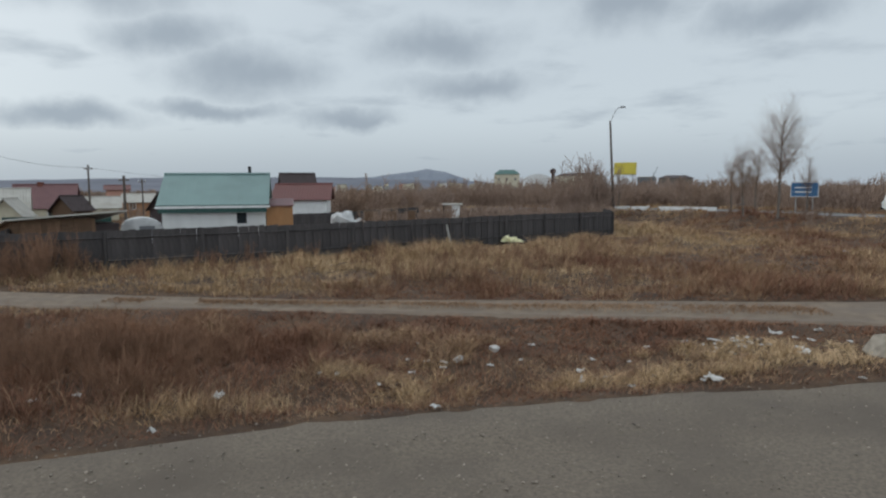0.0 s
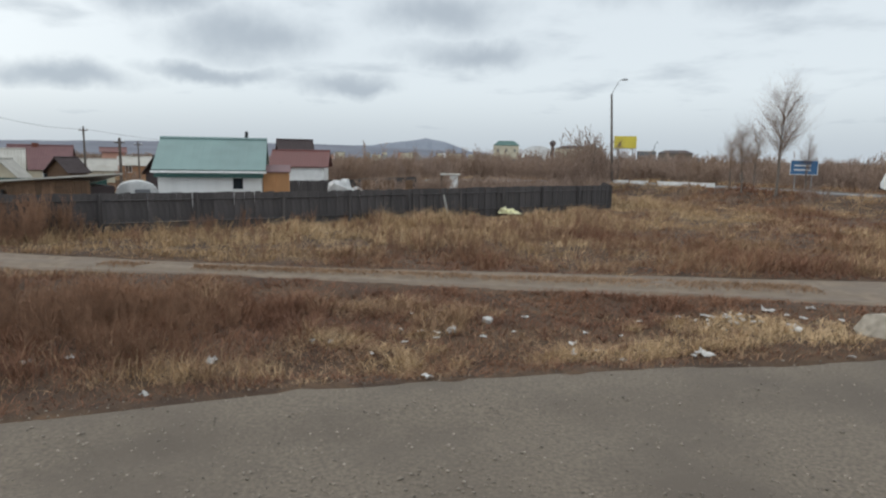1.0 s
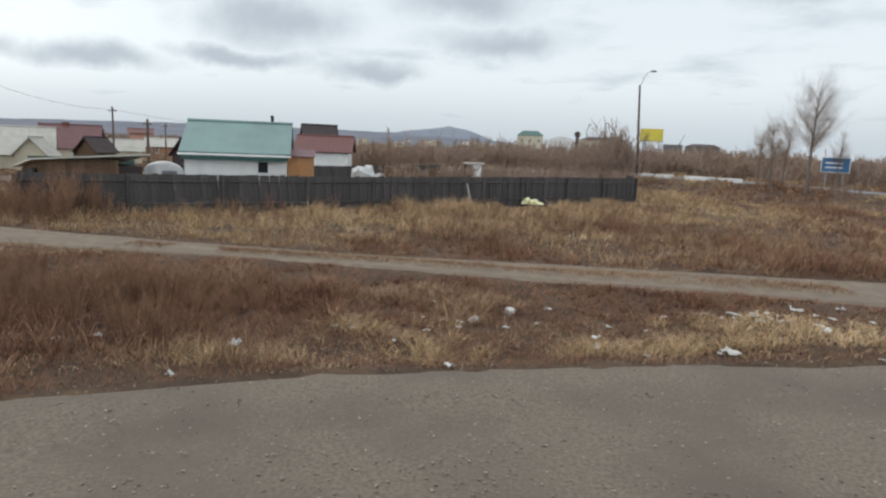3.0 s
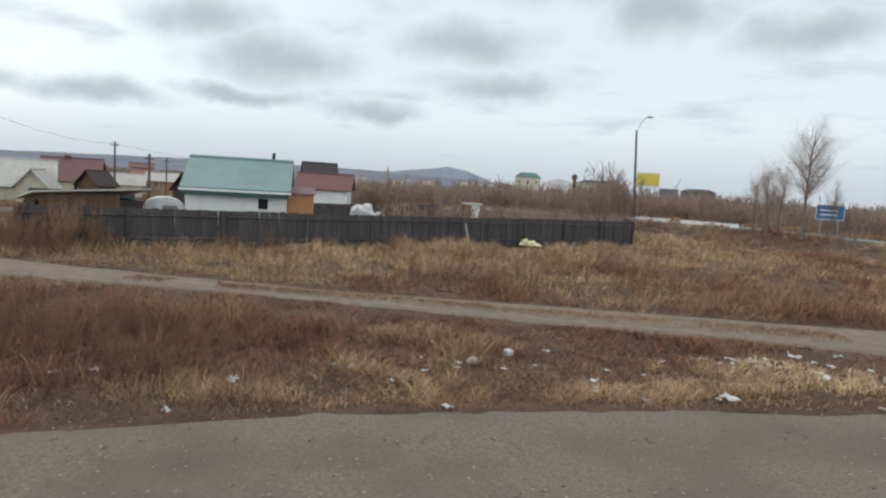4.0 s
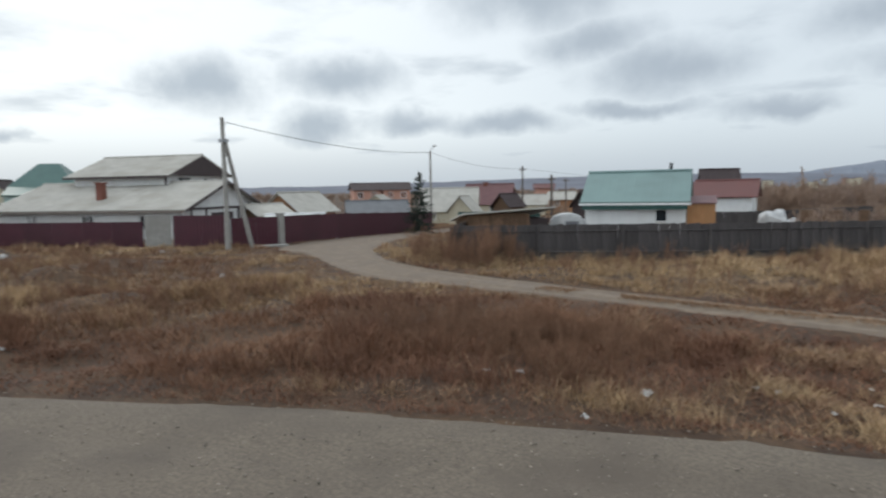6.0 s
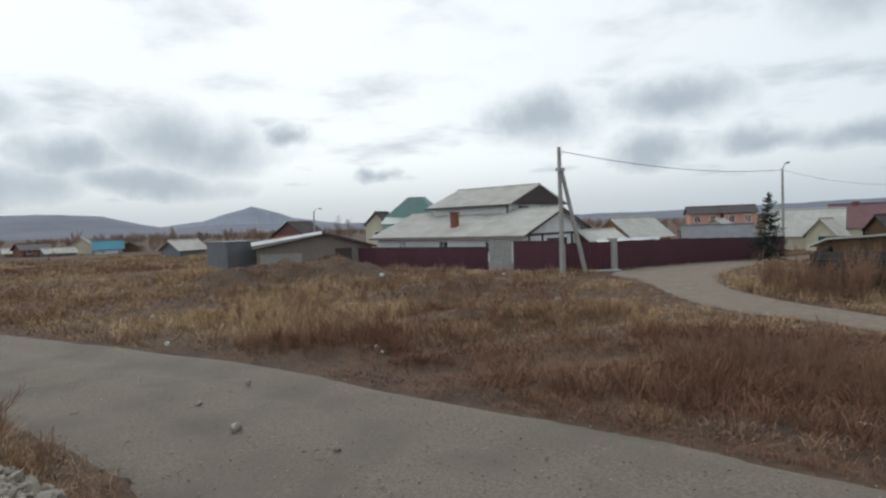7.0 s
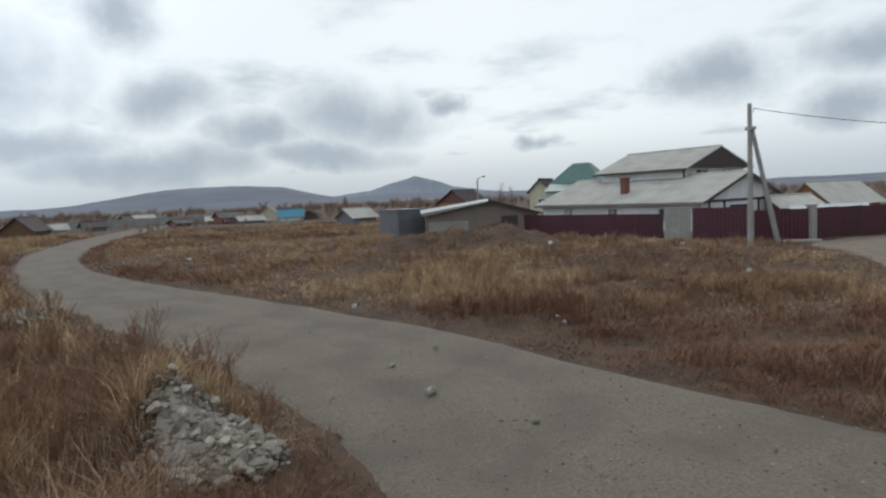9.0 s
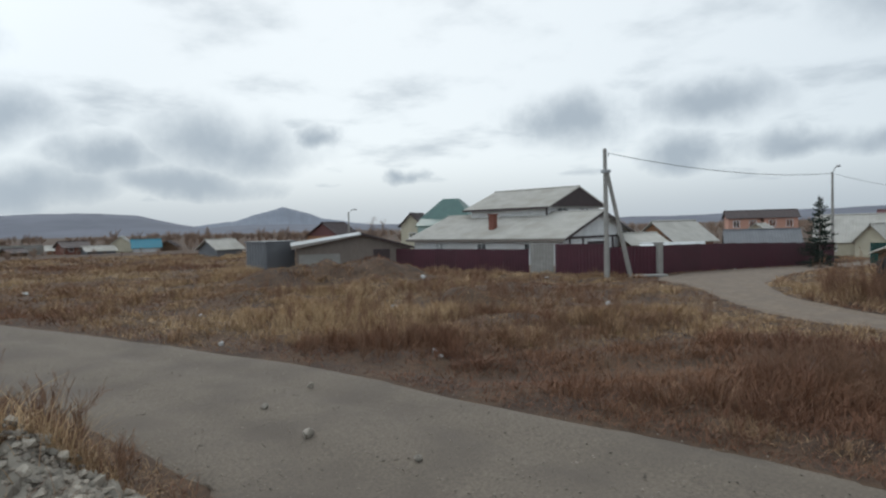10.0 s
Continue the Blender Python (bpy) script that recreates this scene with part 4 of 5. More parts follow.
for yy in (-.75, .75):
    part("wheel", tube([(0, yy - .08, .3), (0, yy + .08, .3)], [.3, .3], 16), "black", c)
part("window_flap", box(-.92, -.5, 1.15, -.86, .15, 1.55), "greysheet", c)
for az, d, w, hh in ((6.2, 47, .9, 1.55), (4.6, 49, 1.1, 1.45), (2.6, 46, .5, 1.6)):
    x, y = polar(az, d)
    bx = thing("stacked_crate", x, y, -.2, az, "weathered brown wooden crate in the yard", "crate", "crates in the yard")
    part("body", box(-w / 2, -.3, 0, w / 2, .3, hh), "brownwood", bx)
    for k in range(4):
        part("slat", box(-w / 2 - .02, -.33, .1 + k * hh / 4, w / 2 + .02, -.302, .1 + k * hh / 4 + .2), "brownwood", bx)
plk = thing("leaning_plank", .55, 31.5, 0, 0, "pale plank leaning against the board fence", "plank")
part("board", tube([(0, 0, -.05), (-.28, .5, 1.2)], [.06, .06], 4), "concrete", plk)
lump("plastic_sack", *polar(-6.45, 34.2), .14, .42, .22, .22, "palebag", "pale yellow plastic sack lying in the grass", "sack", 8, .5)
lump("plastic_sack", *polar(-5.7, 34.1), .16, .2, .2, .26, "palebag", "pale yellow plastic sack lying in the grass", "sack", 12, .5)


# ---- car on the main road ----
def build_car(x, y, z, rz):
    c = thing("car", x, y, z, rz, "white three-box off-road car on the main road", "car")
    prof = [(-2.0, .55), (-2.02, .95), (-1.92, 1.05), (-1.75, 1.6), (.25, 1.62), (.85, 1.08), (1.9, 1.0), (2.0, .9), (2.02, .5), (1.6, .42), (-1.7, .42)]
    c.scale = (.86, 1, 1)
    bm = bmesh.new()
    rings = []
    for yy, sc in ((-.82, 0), (-.78, 1), (.78, 1), (.82, 0)):
        rings.append([bm.verts.new((px, yy * (1 - .16 * max(0, pz - 1.05) / .55), pz)) for px, pz in prof])
    n = len(prof)
    for a, b in zip(rings, rings[1:]):
        for i in range(n):
            bm.faces.new((a[i], a[(i + 1) % n], b[(i + 1) % n], b[i]))
    bm.faces.new(rings[0][::-1])
    bm.faces.new(rings[-1])
    bmesh.ops.bevel(bm, geom=[e for e in bm.edges if e.calc_face_angle(0) > .5], offset=.03, segments=2, affect="EDGES")
    part("body", bm, "carwhite", c)
    for s in (-1, 1):
        for x0, x1, t0, t1 in ((-1.66, -.85, -1.6, -.85), (-.75, -.05, -.75, -.05), (.02, .72, .02, .28)):
            bm = bmesh.new()
            q = [(x0, 1.08), (x1, 1.08), (t1, 1.53), (t0, 1.53)]
            v = [bm.verts.new((px, s * (.835 * (1 - .16 * (pz - 1.05) / .55)), pz)) for px, pz in q]
            w = [bm.verts.new(p.co - Vector((0, s * .03, 0))) for p in v]
            bm.faces.new(v)
            bm.faces.new(w[::-1])
            for i in range(4):
                bm.faces.new((v[i], v[(i + 1) % 4], w[(i + 1) % 4], w[i]))
            part("side_window", bm, "glass", c)
        for wx in (-1.25, 1.3):
            wh = part("wheel", tube([(wx, s * .66, .34), (wx, s * .85, .34)], [.34, .34], 20), "black", c)
            part("rim", tube([(wx, s * .84, .34), (wx, s * .865, .34)], [.19, .17], 14), "metal", wh)
        part("headlight", tube([(1.98, s * .6, .78), (2.045, s * .6, .78)], [.09, .085], 12), "glass", c)
        part("mirror", box(.55, s * .86 - .08, 1.08, .68, s * .86 + .08, 1.22, bevel=.02), "black", c)
    bm = bmesh.new()
    v = [bm.verts.new(q) for q in ((.86, -.66, 1.11), (.86, .66, 1.11), (.31, .6, 1.56), (.31, -.6, 1.56))]
    w = [bm.verts.new(p.co + Vector((.025, 0, .02))) for p in v]
    bm.faces.new(w)
    bm.faces.new(v[::-1])
    for i in range(4):
        bm.faces.new((v[i], v[(i + 1) % 4], w[(i + 1) % 4], w[i]))
    part("windscreen", bm, "glass", c)
    part("bumper", box(1.98, -.8, .42, 2.1, .8, .6, bevel=.03), "black", c)
    part("bumper", box(-2.12, -.8, .42, -2.0, .8, .6, bevel=.03), "black", c)
    part("grille", box(2.0, -.42, .66, 2.03, .42, .88), "black", c)
    part("plate", box(2.1, -.26, .46, 2.11, .26, .57), "white", c)


cx, cy = polar(-36.4, 54.2)
build_car(cx, cy, .86, -52)

# concrete blocks and the blue sign along the main road
for k, (az, d) in enumerate(((-15.6, 62.6), (-17.2, 62.2), (-19.4, 61.4), (-20.9, 60.9), (-22.4, 60.2))):
    x, y = polar(az, d)
    b = thing("concrete_barrier", x, y, .45, -8 - k * 2, "whitish concrete road barrier block", "barrier", "road barriers")
    part("block", poly_prism([(-.28, 0), (.28, 0), (.25, .12), (.12, .3), (.1, .72), (-.1, .72), (-.12, .3), (-.25, .12)], -.8, .8), "white", b)
s = thing("road_sign", *polar(-29.4, 60), .2, -35, "blue road direction sign on two posts", "sign")
part("panel", box(-.95, -.03, 1.9, .95, 0, 3.0), "blue", s)
part("border", box(-1.0, -.02, 1.85, 1.0, -.005, 3.05), "white", s)
for xx in (-.6, .6):
    part("post", tube([(xx, .04, -.4), (xx, .04, 3.0)], [.04, .04], 8), "metal", s)
for zz in (2.2, 2.55):
    part("stripe", box(-.7, -.036, zz, .5, -.031, zz + .1), "white", s)

# ---- the far town ----
def block(name, az0, az1, d, el, wall, roof, label, storeys=0, roof_h=.0, category="building", overhang=.3, group=""):
    """A far building between two bearings, up to an elevation, with its rows of windows."""
    az = (az0 + az1) / 2
    w = 2 * d * math.tan(radians(abs(az1 - az0) / 2))
    top = EYE_Z + d * math.tan(radians(el))
    x, y = polar(az, d)
    t = thing(name, x, y, 0, az, label, category, group)
    part("wall", box(-w / 2, 0, -1, w / 2, 10, top - roof_h), wall, t)
    if roof_h:
        o = overhang
        bm = bmesh.new()
        z = top - roof_h
        b = [bm.verts.new(q) for q in ((-w / 2 - o, -o, z), (w / 2 + o, -o, z), (w / 2 + o, 10 + o, z), (-w / 2 - o, 10 + o, z))]
        u = [bm.verts.new(q) for q in ((-w * .3, 3.5, top), (w * .3, 3.5, top), (w * .3, 6.5, top), (-w * .3, 6.5, top))]
        for i in range(4):
            bm.faces.new((b[i], b[(i + 1) % 4], u[(i + 1) % 4], u[i]))
        bm.faces.new(u)
        bm.faces.new(b[::-1])
        part("roof", bm, roof, t)
    else:
        part("roof", box(-w / 2 - .2, -.2, top, w / 2 + .2, 10.2, top + .25), roof, t)
    h = top - roof_h
    for sidx in range(storeys):
        n = max(2, int(w / 3.2))
        for i in range(n):
            x0 = -w / 2 + (i + .5) * w / n
            z0 = h * (sidx + .35) / storeys
            part("window", box(x0 - .5, -.06, z0, x0 + .5, -.003, z0 + min(1.2, h / storeys * .3)), "greysheet", t)
    return t


block("office_building", -4.75, -6.95, 330, 1.55, "cream", "tealgreen", "beige office building with a teal roof", 2, 2.4)
hall = thing("white_hall", *polar(-8.55, 300), 0, -8.5, "white hangar with a low arched roof", "building")
arch = [(-7.4 * math.cos(q), 3.4 + 5.3 * math.sin(q) ** .8) for q in [math.pi * k / 14 for k in range(15)]]
arch_roof = poly_prism([(-7.4, -1)] + arch + [(7.4, -1)], 0, 12)
bmesh.ops.rotate(arch_roof, verts=arch_roof.verts, cent=(0, 0, 0), matrix=Matrix.Rotation(-math.pi / 2, 3, "Z"))
part("shell", arch_roof, "white", hall)
part("gate", box(-2.2, -12.1, -.5, 2.2, -12.004, 4.2), "greysheet", hall)
block("brown_hall", -10.05, -14.0, 260, 1.2, "cream", "darkroof", "long beige hall with a dark roof", 1, 1.2)
block("brown_block", -18.6, -21.3, 240, .9, "greywood", "darkroof", "low brown building beyond the scrub", 1, 1.0)
block("grey_block", -16.9, -18.4, 260, .75, "greysheet", "slate", "low grey building beyond the scrub", 1)
rng = random.Random(77)
for k in range(34):
    az = rng.uniform(9.5, -4.2)
    w = rng.uniform(.35, .9)
    d = rng.uniform(600, 900)
    block("town_block", az, az - w, d, rng.uniform(.1, .42), rng.choice(("cream", "white", "pink", "concrete")), rng.choice(("slate", "redroof", "concrete")),
          "pale apartment block in the distant town", 0, group="distant town")
tw = thing("water_tower", *polar(-9.85, 280), 0, 0, "dark slender tower above the town", "tower")
part("shaft", tube([(0, 0, -1), (0, 0, 8.5)], [.9, .7], 10), "darkroof", tw)
part("tank", tube([(0, 0, 8.5), (0, 0, 9.0), (0, 0, 10.3), (0, 0, 10.9)], [.7, 1.2, 1.2, .2], 12), "darkroof", tw)
bb = thing("billboard", *polar(-15.9, 150), 0, -16, "bright yellow billboard on steel legs", "billboard")
part("panel", box(-2.4, -.1, 5.65, 2.4, .1, 8.3), "yellow", bb)
part("frame_beam", box(-2.5, .1, 5.55, 2.5, .25, 5.75), "metal", bb)
for xx in (-1.6, 1.6):
    part("leg", tube([(xx, .2, -.5), (xx, .2, 5.8)], [.14, .12], 8), "metal", bb)
for az in (-16.0, -16.5):
    hb = thing("kiosk", *polar(az, 118), .2, az, "small white kiosk among the scrub", "kiosk", "white kiosks")
    part("wall", box(-.4, -.4, -.3, .4, .4, 2.1), "white", hb)
    part("roof", box(-.5, -.5, 2.1, .5, .5, 2.2), "slate", hb)
cr = thing("crane", *polar(-17.9, 300), 0, -18, "thin crane jib over the roofs", "crane")
part("jib", tube([(0, 0, 0), (1.2, 0, 7), (3.2, 0, 11.5)], [.35, .3, .15], 6), "greysheet", cr)

# ---- houses across the western field ----
gable_house("field_house", 111.0, 112, 0, 4.6, 4.6, .9, 2.75, 62, "brownwood", "darkroof", "dark wooden house with a snow-pale roof edge")
gable_house("field_shed", 109.2, 116, 0, 3.0, 3.0, .7, 1.5, 10, "slate", "slate", "low pale shed beside the wooden house", "shed")
block("field_ruin", 121.6, 118.9, 118, -.75, "concrete", "concrete", "low grey unfinished concrete building", 1, 0, "building")
for az in (117.3, 116.2):
    r = thing("brick_pillar", *polar(az, 112), 0, az, "dark brick pillar in the field", "pillar", "brick pillars")
    part("shaft", box(-.45, -.4, -.2, .45, .4, 1.0), "darkroof", r)
    part("cap", box(-.5, -.45, 1.0, .5, .45, 1.08), "concrete", r)
sheet_fence("pale_wall", polar(108.4, 138), polar(98.5, 132), 1.6, "concrete", "long pale panel wall across the field", 4)
gable_house("pale_roofed_house", 103.5, 150, 0, 6.5, 5, .9, 2.1, 5, "greysheet", "slate", "long low house with a grey roof")
gable_house("dark_roofed_hut", 104.3, 145, 0, 2.2, 3, 1.0, 2.15, 50, "brownwood", "darkroof", "small hut with a dark roof", "shed")
gable_house("brick_cottage", 96.6, 126, 0, 4.0, 4, 1.2, 2.1, 20, "redbrick", "darkroof", "red brick cottage with a brown roof", windows=[(1, 0, .5, .7, .6, "y-"), (3, 0, .5, .7, .6, "y-")])
gable_house("slanted_shed", 94.9, 122, 0, 4.4, 3, .55, 1.25, 20, "greysheet", "slate", "low shed with a slanting pale roof", "shed")
gable_house("beige_cottage", 93.2, 128, 0, 2.6, 3.4, 1.4, 2.75, 80, "cream", "slate", "beige cottage with a pointed gable")
gable_house("turquoise_house", 91.5, 126, 0, 4.2, 3.6, .8, 2.1, 3, "white", "turq", "low house with a bright turquoise roof")
gable_house("dark_cottage", 89.8, 128, 0, 1.7, 3, .9, 1.7, 70, "brownwood", "darkroof", "small dark wooden cottage")
gable_house("brick_outbuilding", 97.8, 131, 0, 2.2, 2.6, .7, 1.4, 0, "ochre", "slate", "small ochre brick outbuilding", "shed")
gable_house("field_cottage", 106.6, 120, 0, 3.2, 3, .8, 1.6, 15, "greysheet", "darkroof", "grey cottage with a dark roof")
gable_house("field_cottage", 100.4, 125, 0, 2.6, 3, .6, 1.2, 30, "brownwood", "darkroof", "low brown cottage by the pale wall")


# ---- joined small stuff from arrays ----
def hulls(points, sizes, seed):
    """Many small stones as squashed octahedra."""
    r = np.random.RandomState(seed)
    base = np.array([(1, 0, 0), (0, 1, 0), (-1, 0, 0), (0, -1, 0), (0, 0, .7), (0, 0, -.5)], float)
    tri = np.array([(0, 1, 4), (1, 2, 4), (2, 3, 4), (3, 0, 4), (1, 0, 5), (2, 1, 5), (3, 2, 5), (0, 3, 5)])
    n = len(points)
    a = r.uniform(0, 6.28, n)
    jit = 1 + r.uniform(-.3, .3, (n, 6, 1))
    v = base[None] * jit * sizes[:, None, None]
    ca, sa = np.cos(a)[:, None], np.sin(a)[:, None]
    w = np.stack([v[..., 0] * ca - v[..., 1] * sa, v[..., 0] * sa + v[..., 1] * ca, v[..., 2]], -1) + points[:, None]
    f = (tri[None] + 6 * np.arange(n)[:, None, None]).reshape(-1, 3)
    return w.reshape(-1, 3), f


M["pebble"] = mat("pebble", (.27, .228, .183), (.16, .134, .107), .92, 7.0, .3, 20, vary=.45, island=True, world_co=True)


# ---- stones, rubble and litter ----
def stone_mesh(seed, material):
    rng = random.Random(seed)
    bm = bmesh.new()
    for _ in range(15):
        v = Vector((rng.gauss(0, 1), rng.gauss(0, 1), rng.gauss(0, 1))).normalized() * rng.uniform(.8, 1)
        bm.verts.new((v.x, v.y * rng.uniform(.7, .9), v.z * .65))
    r = bmesh.ops.convex_hull(bm, input=bm.verts)
    bmesh.ops.delete(bm, geom=[e for e in r["geom_interior"] if isinstance(e, bmesh.types.BMVert)], context="VERTS")
    bmesh.ops.recalc_face_normals(bm, faces=bm.faces)
    me = bpy.data.meshes.new("stone")
    bm.to_mesh(me)
    bm.free()
    me.materials.append(M[material])
    return me


STONES = [stone_mesh(k, "stone") for k in range(8)]


def rubble(name, cx, cy, r, n, seed, label, big=.15):
    rng = random.Random(seed)
    h = thing(name, cx, cy, 0, 0, label, "rubble")
    gx, gy = np.meshgrid(np.linspace(-r, r, 26), np.linspace(-r, r, 26))
    rad = np.hypot(gx, gy) / r
    gz = height(gx + cx, gy + cy) + .05 - .22 * sstep((rad - .6) / .4) + (vnoise(gx + cx, gy + cy, .16, seed) - .5) * .06
    idx = np.arange(676).reshape(26, 26)
    core = bpy.data.meshes.new("core")
    fill(core, np.stack([gx, gy, gz], -1).reshape(-1, 3), np.stack([idx[:-1, :-1], idx[:-1, 1:], idx[1:, 1:], idx[1:, :-1]], -1).reshape(-1, 4))
    core.materials.append(M["stone"])
    ob = new("core", core)
    ob.parent = h
    qa, qr = np.random.RandomState(seed).uniform(0, 6.28, 900), r * .95 * np.sqrt(np.random.RandomState(seed + 1).rand(900))
    sx, sy = qr * np.cos(qa), qr * np.sin(qa)
    ss = .012 + .03 * np.random.RandomState(seed + 2).rand(900) ** 2
    small = bpy.data.meshes.new("small_rubble")
    fill(small, *hulls(np.stack([sx, sy, height(sx + cx, sy + cy) + .05 + ss * .3], -1), ss, seed))
    small.materials.append(M["pebble"])
    ob = new("small_rubble", small)
    ob.parent = h
    ob["kind"] = "stuff"
    for _ in range(n):
        a, q = rng.uniform(0, 6.28), r * math.sqrt(rng.random())
        x, y = cx + q * math.cos(a), cy + q * math.sin(a)
        s = big * (.28 + .95 * rng.random() ** 3)
        ob = new("stone", rng.choice(STONES))
        ob.parent = h
        ob.matrix_local = Matrix.Translation((x - cx, y - cy, ground_z(x, y) + .05 + s * .2)) @ Euler((rng.uniform(-.5, .5), rng.uniform(-.5, .5), rng.uniform(0, 6))).to_matrix().to_4x4() @ Matrix.Scale(s, 4)


rubble("rubble_pile", -8.3, -1.55, .82, 240, 1, "heap of pale broken concrete and stones by the road", .13)
rubble("rubble_pile", -10.8, -5.8, .95, 170, 2, "heap of pale broken stones in the weeds", .12)
rubble("gravel_heap", -20.5, -8.6, 1.5, 120, 3, "low grey gravel heap in the weeds", .10)

rng = random.Random(21)
for x, y, s, nm in ((7.7, 10.75, .52, "boulder"), (.3, 11.1, .17, "white_rock"), (.95, 11.65, .14, "white_rock"), (-10.2, 1.25, .14, "road_stone"), (-18.8, .75, .12, "white_rock"),
                    (-14.9, 5.15, .1, "white_rock"), (-14.4, 5.1, .08, "white_rock"), (-27.3, -9.4, .16, "white_rock"), (-25.8, .6, .13, "white_rock"), (-30.8, 18.4, .15, "white_rock"),
                    (-39.5, -7.0, .2, "white_rock"), (17.7, 28.2, .25, "white_rock"), (-13.1, 1.9, .1, "road_stone"), (-8.6, 2.3, .09, "road_stone"), (-12.0, .9, .1, "road_stone"),
                    (-20.5, 14.5, .2, "white_rock"), (-24.2, 7.4, .2, "white_rock"), (-34.2, 12.6, .25, "white_rock")):
    me = stone_mesh(rng.randint(0, 999), "stone" if nm != "white_rock" else "litter")
    z = ground_z(x, y) if nm != "road_stone" else .05
    ob = new(nm, me)
    ob.matrix_world = Matrix.Translation((x, y, z + s * .3)) @ Euler((.1, .1, rng.uniform(0, 6))).to_matrix().to_4x4() @ Matrix.Scale(s, 4)
    tagged(ob, {"boulder": "large pale rounded boulder at the road's edge", "white_rock": "small whitish rock lying in dry grass", "road_stone": "grey stone lying loose on gravel"}[nm], "rock", "scattered rocks" if nm != "boulder" else "")


def litter(x, y, s, seed):
    """A crumpled scrap: a small bent sheet."""
    rng = random.Random(seed)
    bm = bmesh.new()
    bmesh.ops.create_grid(bm, x_segments=4, y_segments=3, size=1)
    for v in bm.verts:
        v.co = Vector((v.co.x * s + rng.uniform(-.2, .2) * s, v.co.y * s * .55 + rng.uniform(-.15, .15) * s, abs(rng.gauss(0, .3)) * s))
    g = bmesh.ops.extrude_face_region(bm, geom=bm.faces[:])
    for v in g["geom"]:
        if isinstance(v, bmesh.types.BMVert):
            v.co.z += .012
    me = bpy.data.meshes.new("litter_scrap")
    bm.to_mesh(me)
    bm.free()
    me.materials.append(M["litter"])
    ob = new("litter_scrap", me)
    ob.matrix_world = pose(x, y, ground_z(x, y) + .03, 0, 0, rng.uniform(0, 360))
    tagged(ob, "crumpled white scrap of litter on dry ground", "litter", "scattered litter")


k = 0
for x, y, s in ((4.2, 9.75, .17), (2.3, 10.5, .10), (2.2, 9.9, .08), (-.8, 7.95, .09), (-.1, 8.55, .09), (-3.2, 9.0, .12), (-5.7, 8.75, .08), (-5.2, 8.95, .09),
                (-.5, 10.4, .06), (-.25, 11.0, .07), (0.05, 10.9, .07), (3.3, 11.1, .06), (3.9, 12.0, .07), (2.9, 9.6, .06), (-2.0, 10.2, .05), (-3.6, 7.75, .07),
                (-1.2, 7.6, .06), (6.5, 12.3, .14), (6.3, 10.9, .12), (6.9, 11.8, .09), (7.5, 12.6, .10), (8.4, 12.0, .09), (6.4, 11.3, .09), (9.2, 11.8, .08)):
    litter(x, y, s * .85, k)
    k += 1
for _ in range(26):
    litter(5.35 + rng.gauss(0, .28), 11.6 + rng.gauss(0, .3), rng.uniform(.03, .06), k)
    k += 1
for _ in range(20):
    litter(rng.uniform(-2, 9), rng.uniform(9.6, 12.4), rng.uniform(.03, .06), k)
    k += 1


def stuff(name, co, f, material, label, category):
    me = bpy.data.meshes.new(name)
    fill(me, co, f)
    me.materials.append(M[material])
    return tagged(new(name, me), label, category, kind="stuff")


R = np.random.RandomState(5)
n = 60000
d = 4 + 36 * R.rand(n) ** 1.6
a = np.radians(R.uniform(-45, 125, n))
px, py = -d * np.sin(a), d * np.cos(a)
ok = inside(px, py, ROAD_LOOP)
px, py = px[ok], py[ok]
sz = .004 + .02 * R.rand(len(px)) ** 5
pz = .05 + .15 * sz
stuff("road_gravel", *hulls(np.stack([px, py, pz], -1), sz, 3), "pebble", "loose grey pebbles strewn over the gravel road", "gravel")


def prisms(p0, p1, r0, r1):
    """Thin three-sided twigs between pairs of points."""
    p0, p1 = np.asarray(p0, float), np.asarray(p1, float)
    w = p1 - p0
    w /= np.linalg.norm(w, axis=1)[:, None] + 1e-9
    ref = np.where(np.abs(w[:, 2:3]) > .9, [[1., 0, 0]], [[0, 0, 1.]])
    u = np.cross(w, ref)
    u /= np.linalg.norm(u, axis=1)[:, None] + 1e-9
    v = np.cross(w, u)
    rings = []
    for p, r in ((p0, r0), (p1, r1)):
        for k in range(3):
            c, s = math.cos(k * 2.094), math.sin(k * 2.094)
            rings.append(p + np.asarray(r)[:, None] * (c * u + s * v))
    co = np.stack(rings, 1)
    tri = np.array([(0, 1, 4), (0, 4, 3), (1, 2, 5), (1, 5, 4), (2, 0, 3), (2, 3, 5)])
    f = (tri[None] + 6 * np.arange(len(p0))[:, None, None]).reshape(-1, 3)
    return co.reshape(-1, 3), f


def branch(rng, p, way, length, r, depth, out, spread=.55, kids=3, rise=.12):
    """Grows limbs into out as (start, end, r0, r1)."""
    steps = 3
    q = Vector(p)
    w = Vector(way).normalized()
    for i in range(steps):
        e = q + w * (length / steps)
        r1 = r * (1 - .28)
        out.append((q.copy(), e.copy(), r, r1))
        if depth > 0:
            for _ in range(kids if i else max(1, kids - 1)):
                side = Vector((rng.gauss(0, 1), rng.gauss(0, 1), rng.gauss(0, .6))).normalized()
                branch(rng, q.lerp(e, rng.random()), (w + side * spread * rng.uniform(.7, 1.4) + Vector((0, 0, rise))).normalized(), length * rng.uniform(.4, .62), r1 * .55, depth - 1, out, spread, kids, rise)
        q, r = e, r1
        w = (w + Vector((rng.gauss(0, .1), rng.gauss(0, .1), rng.gauss(0, .05) + rise * .4))).normalized()


def segs_mesh(out):
    return prisms([tuple(s[0]) for s in out], [tuple(s[1]) for s in out], np.array([s[2] for s in out]), np.array([s[3] for s in out]))


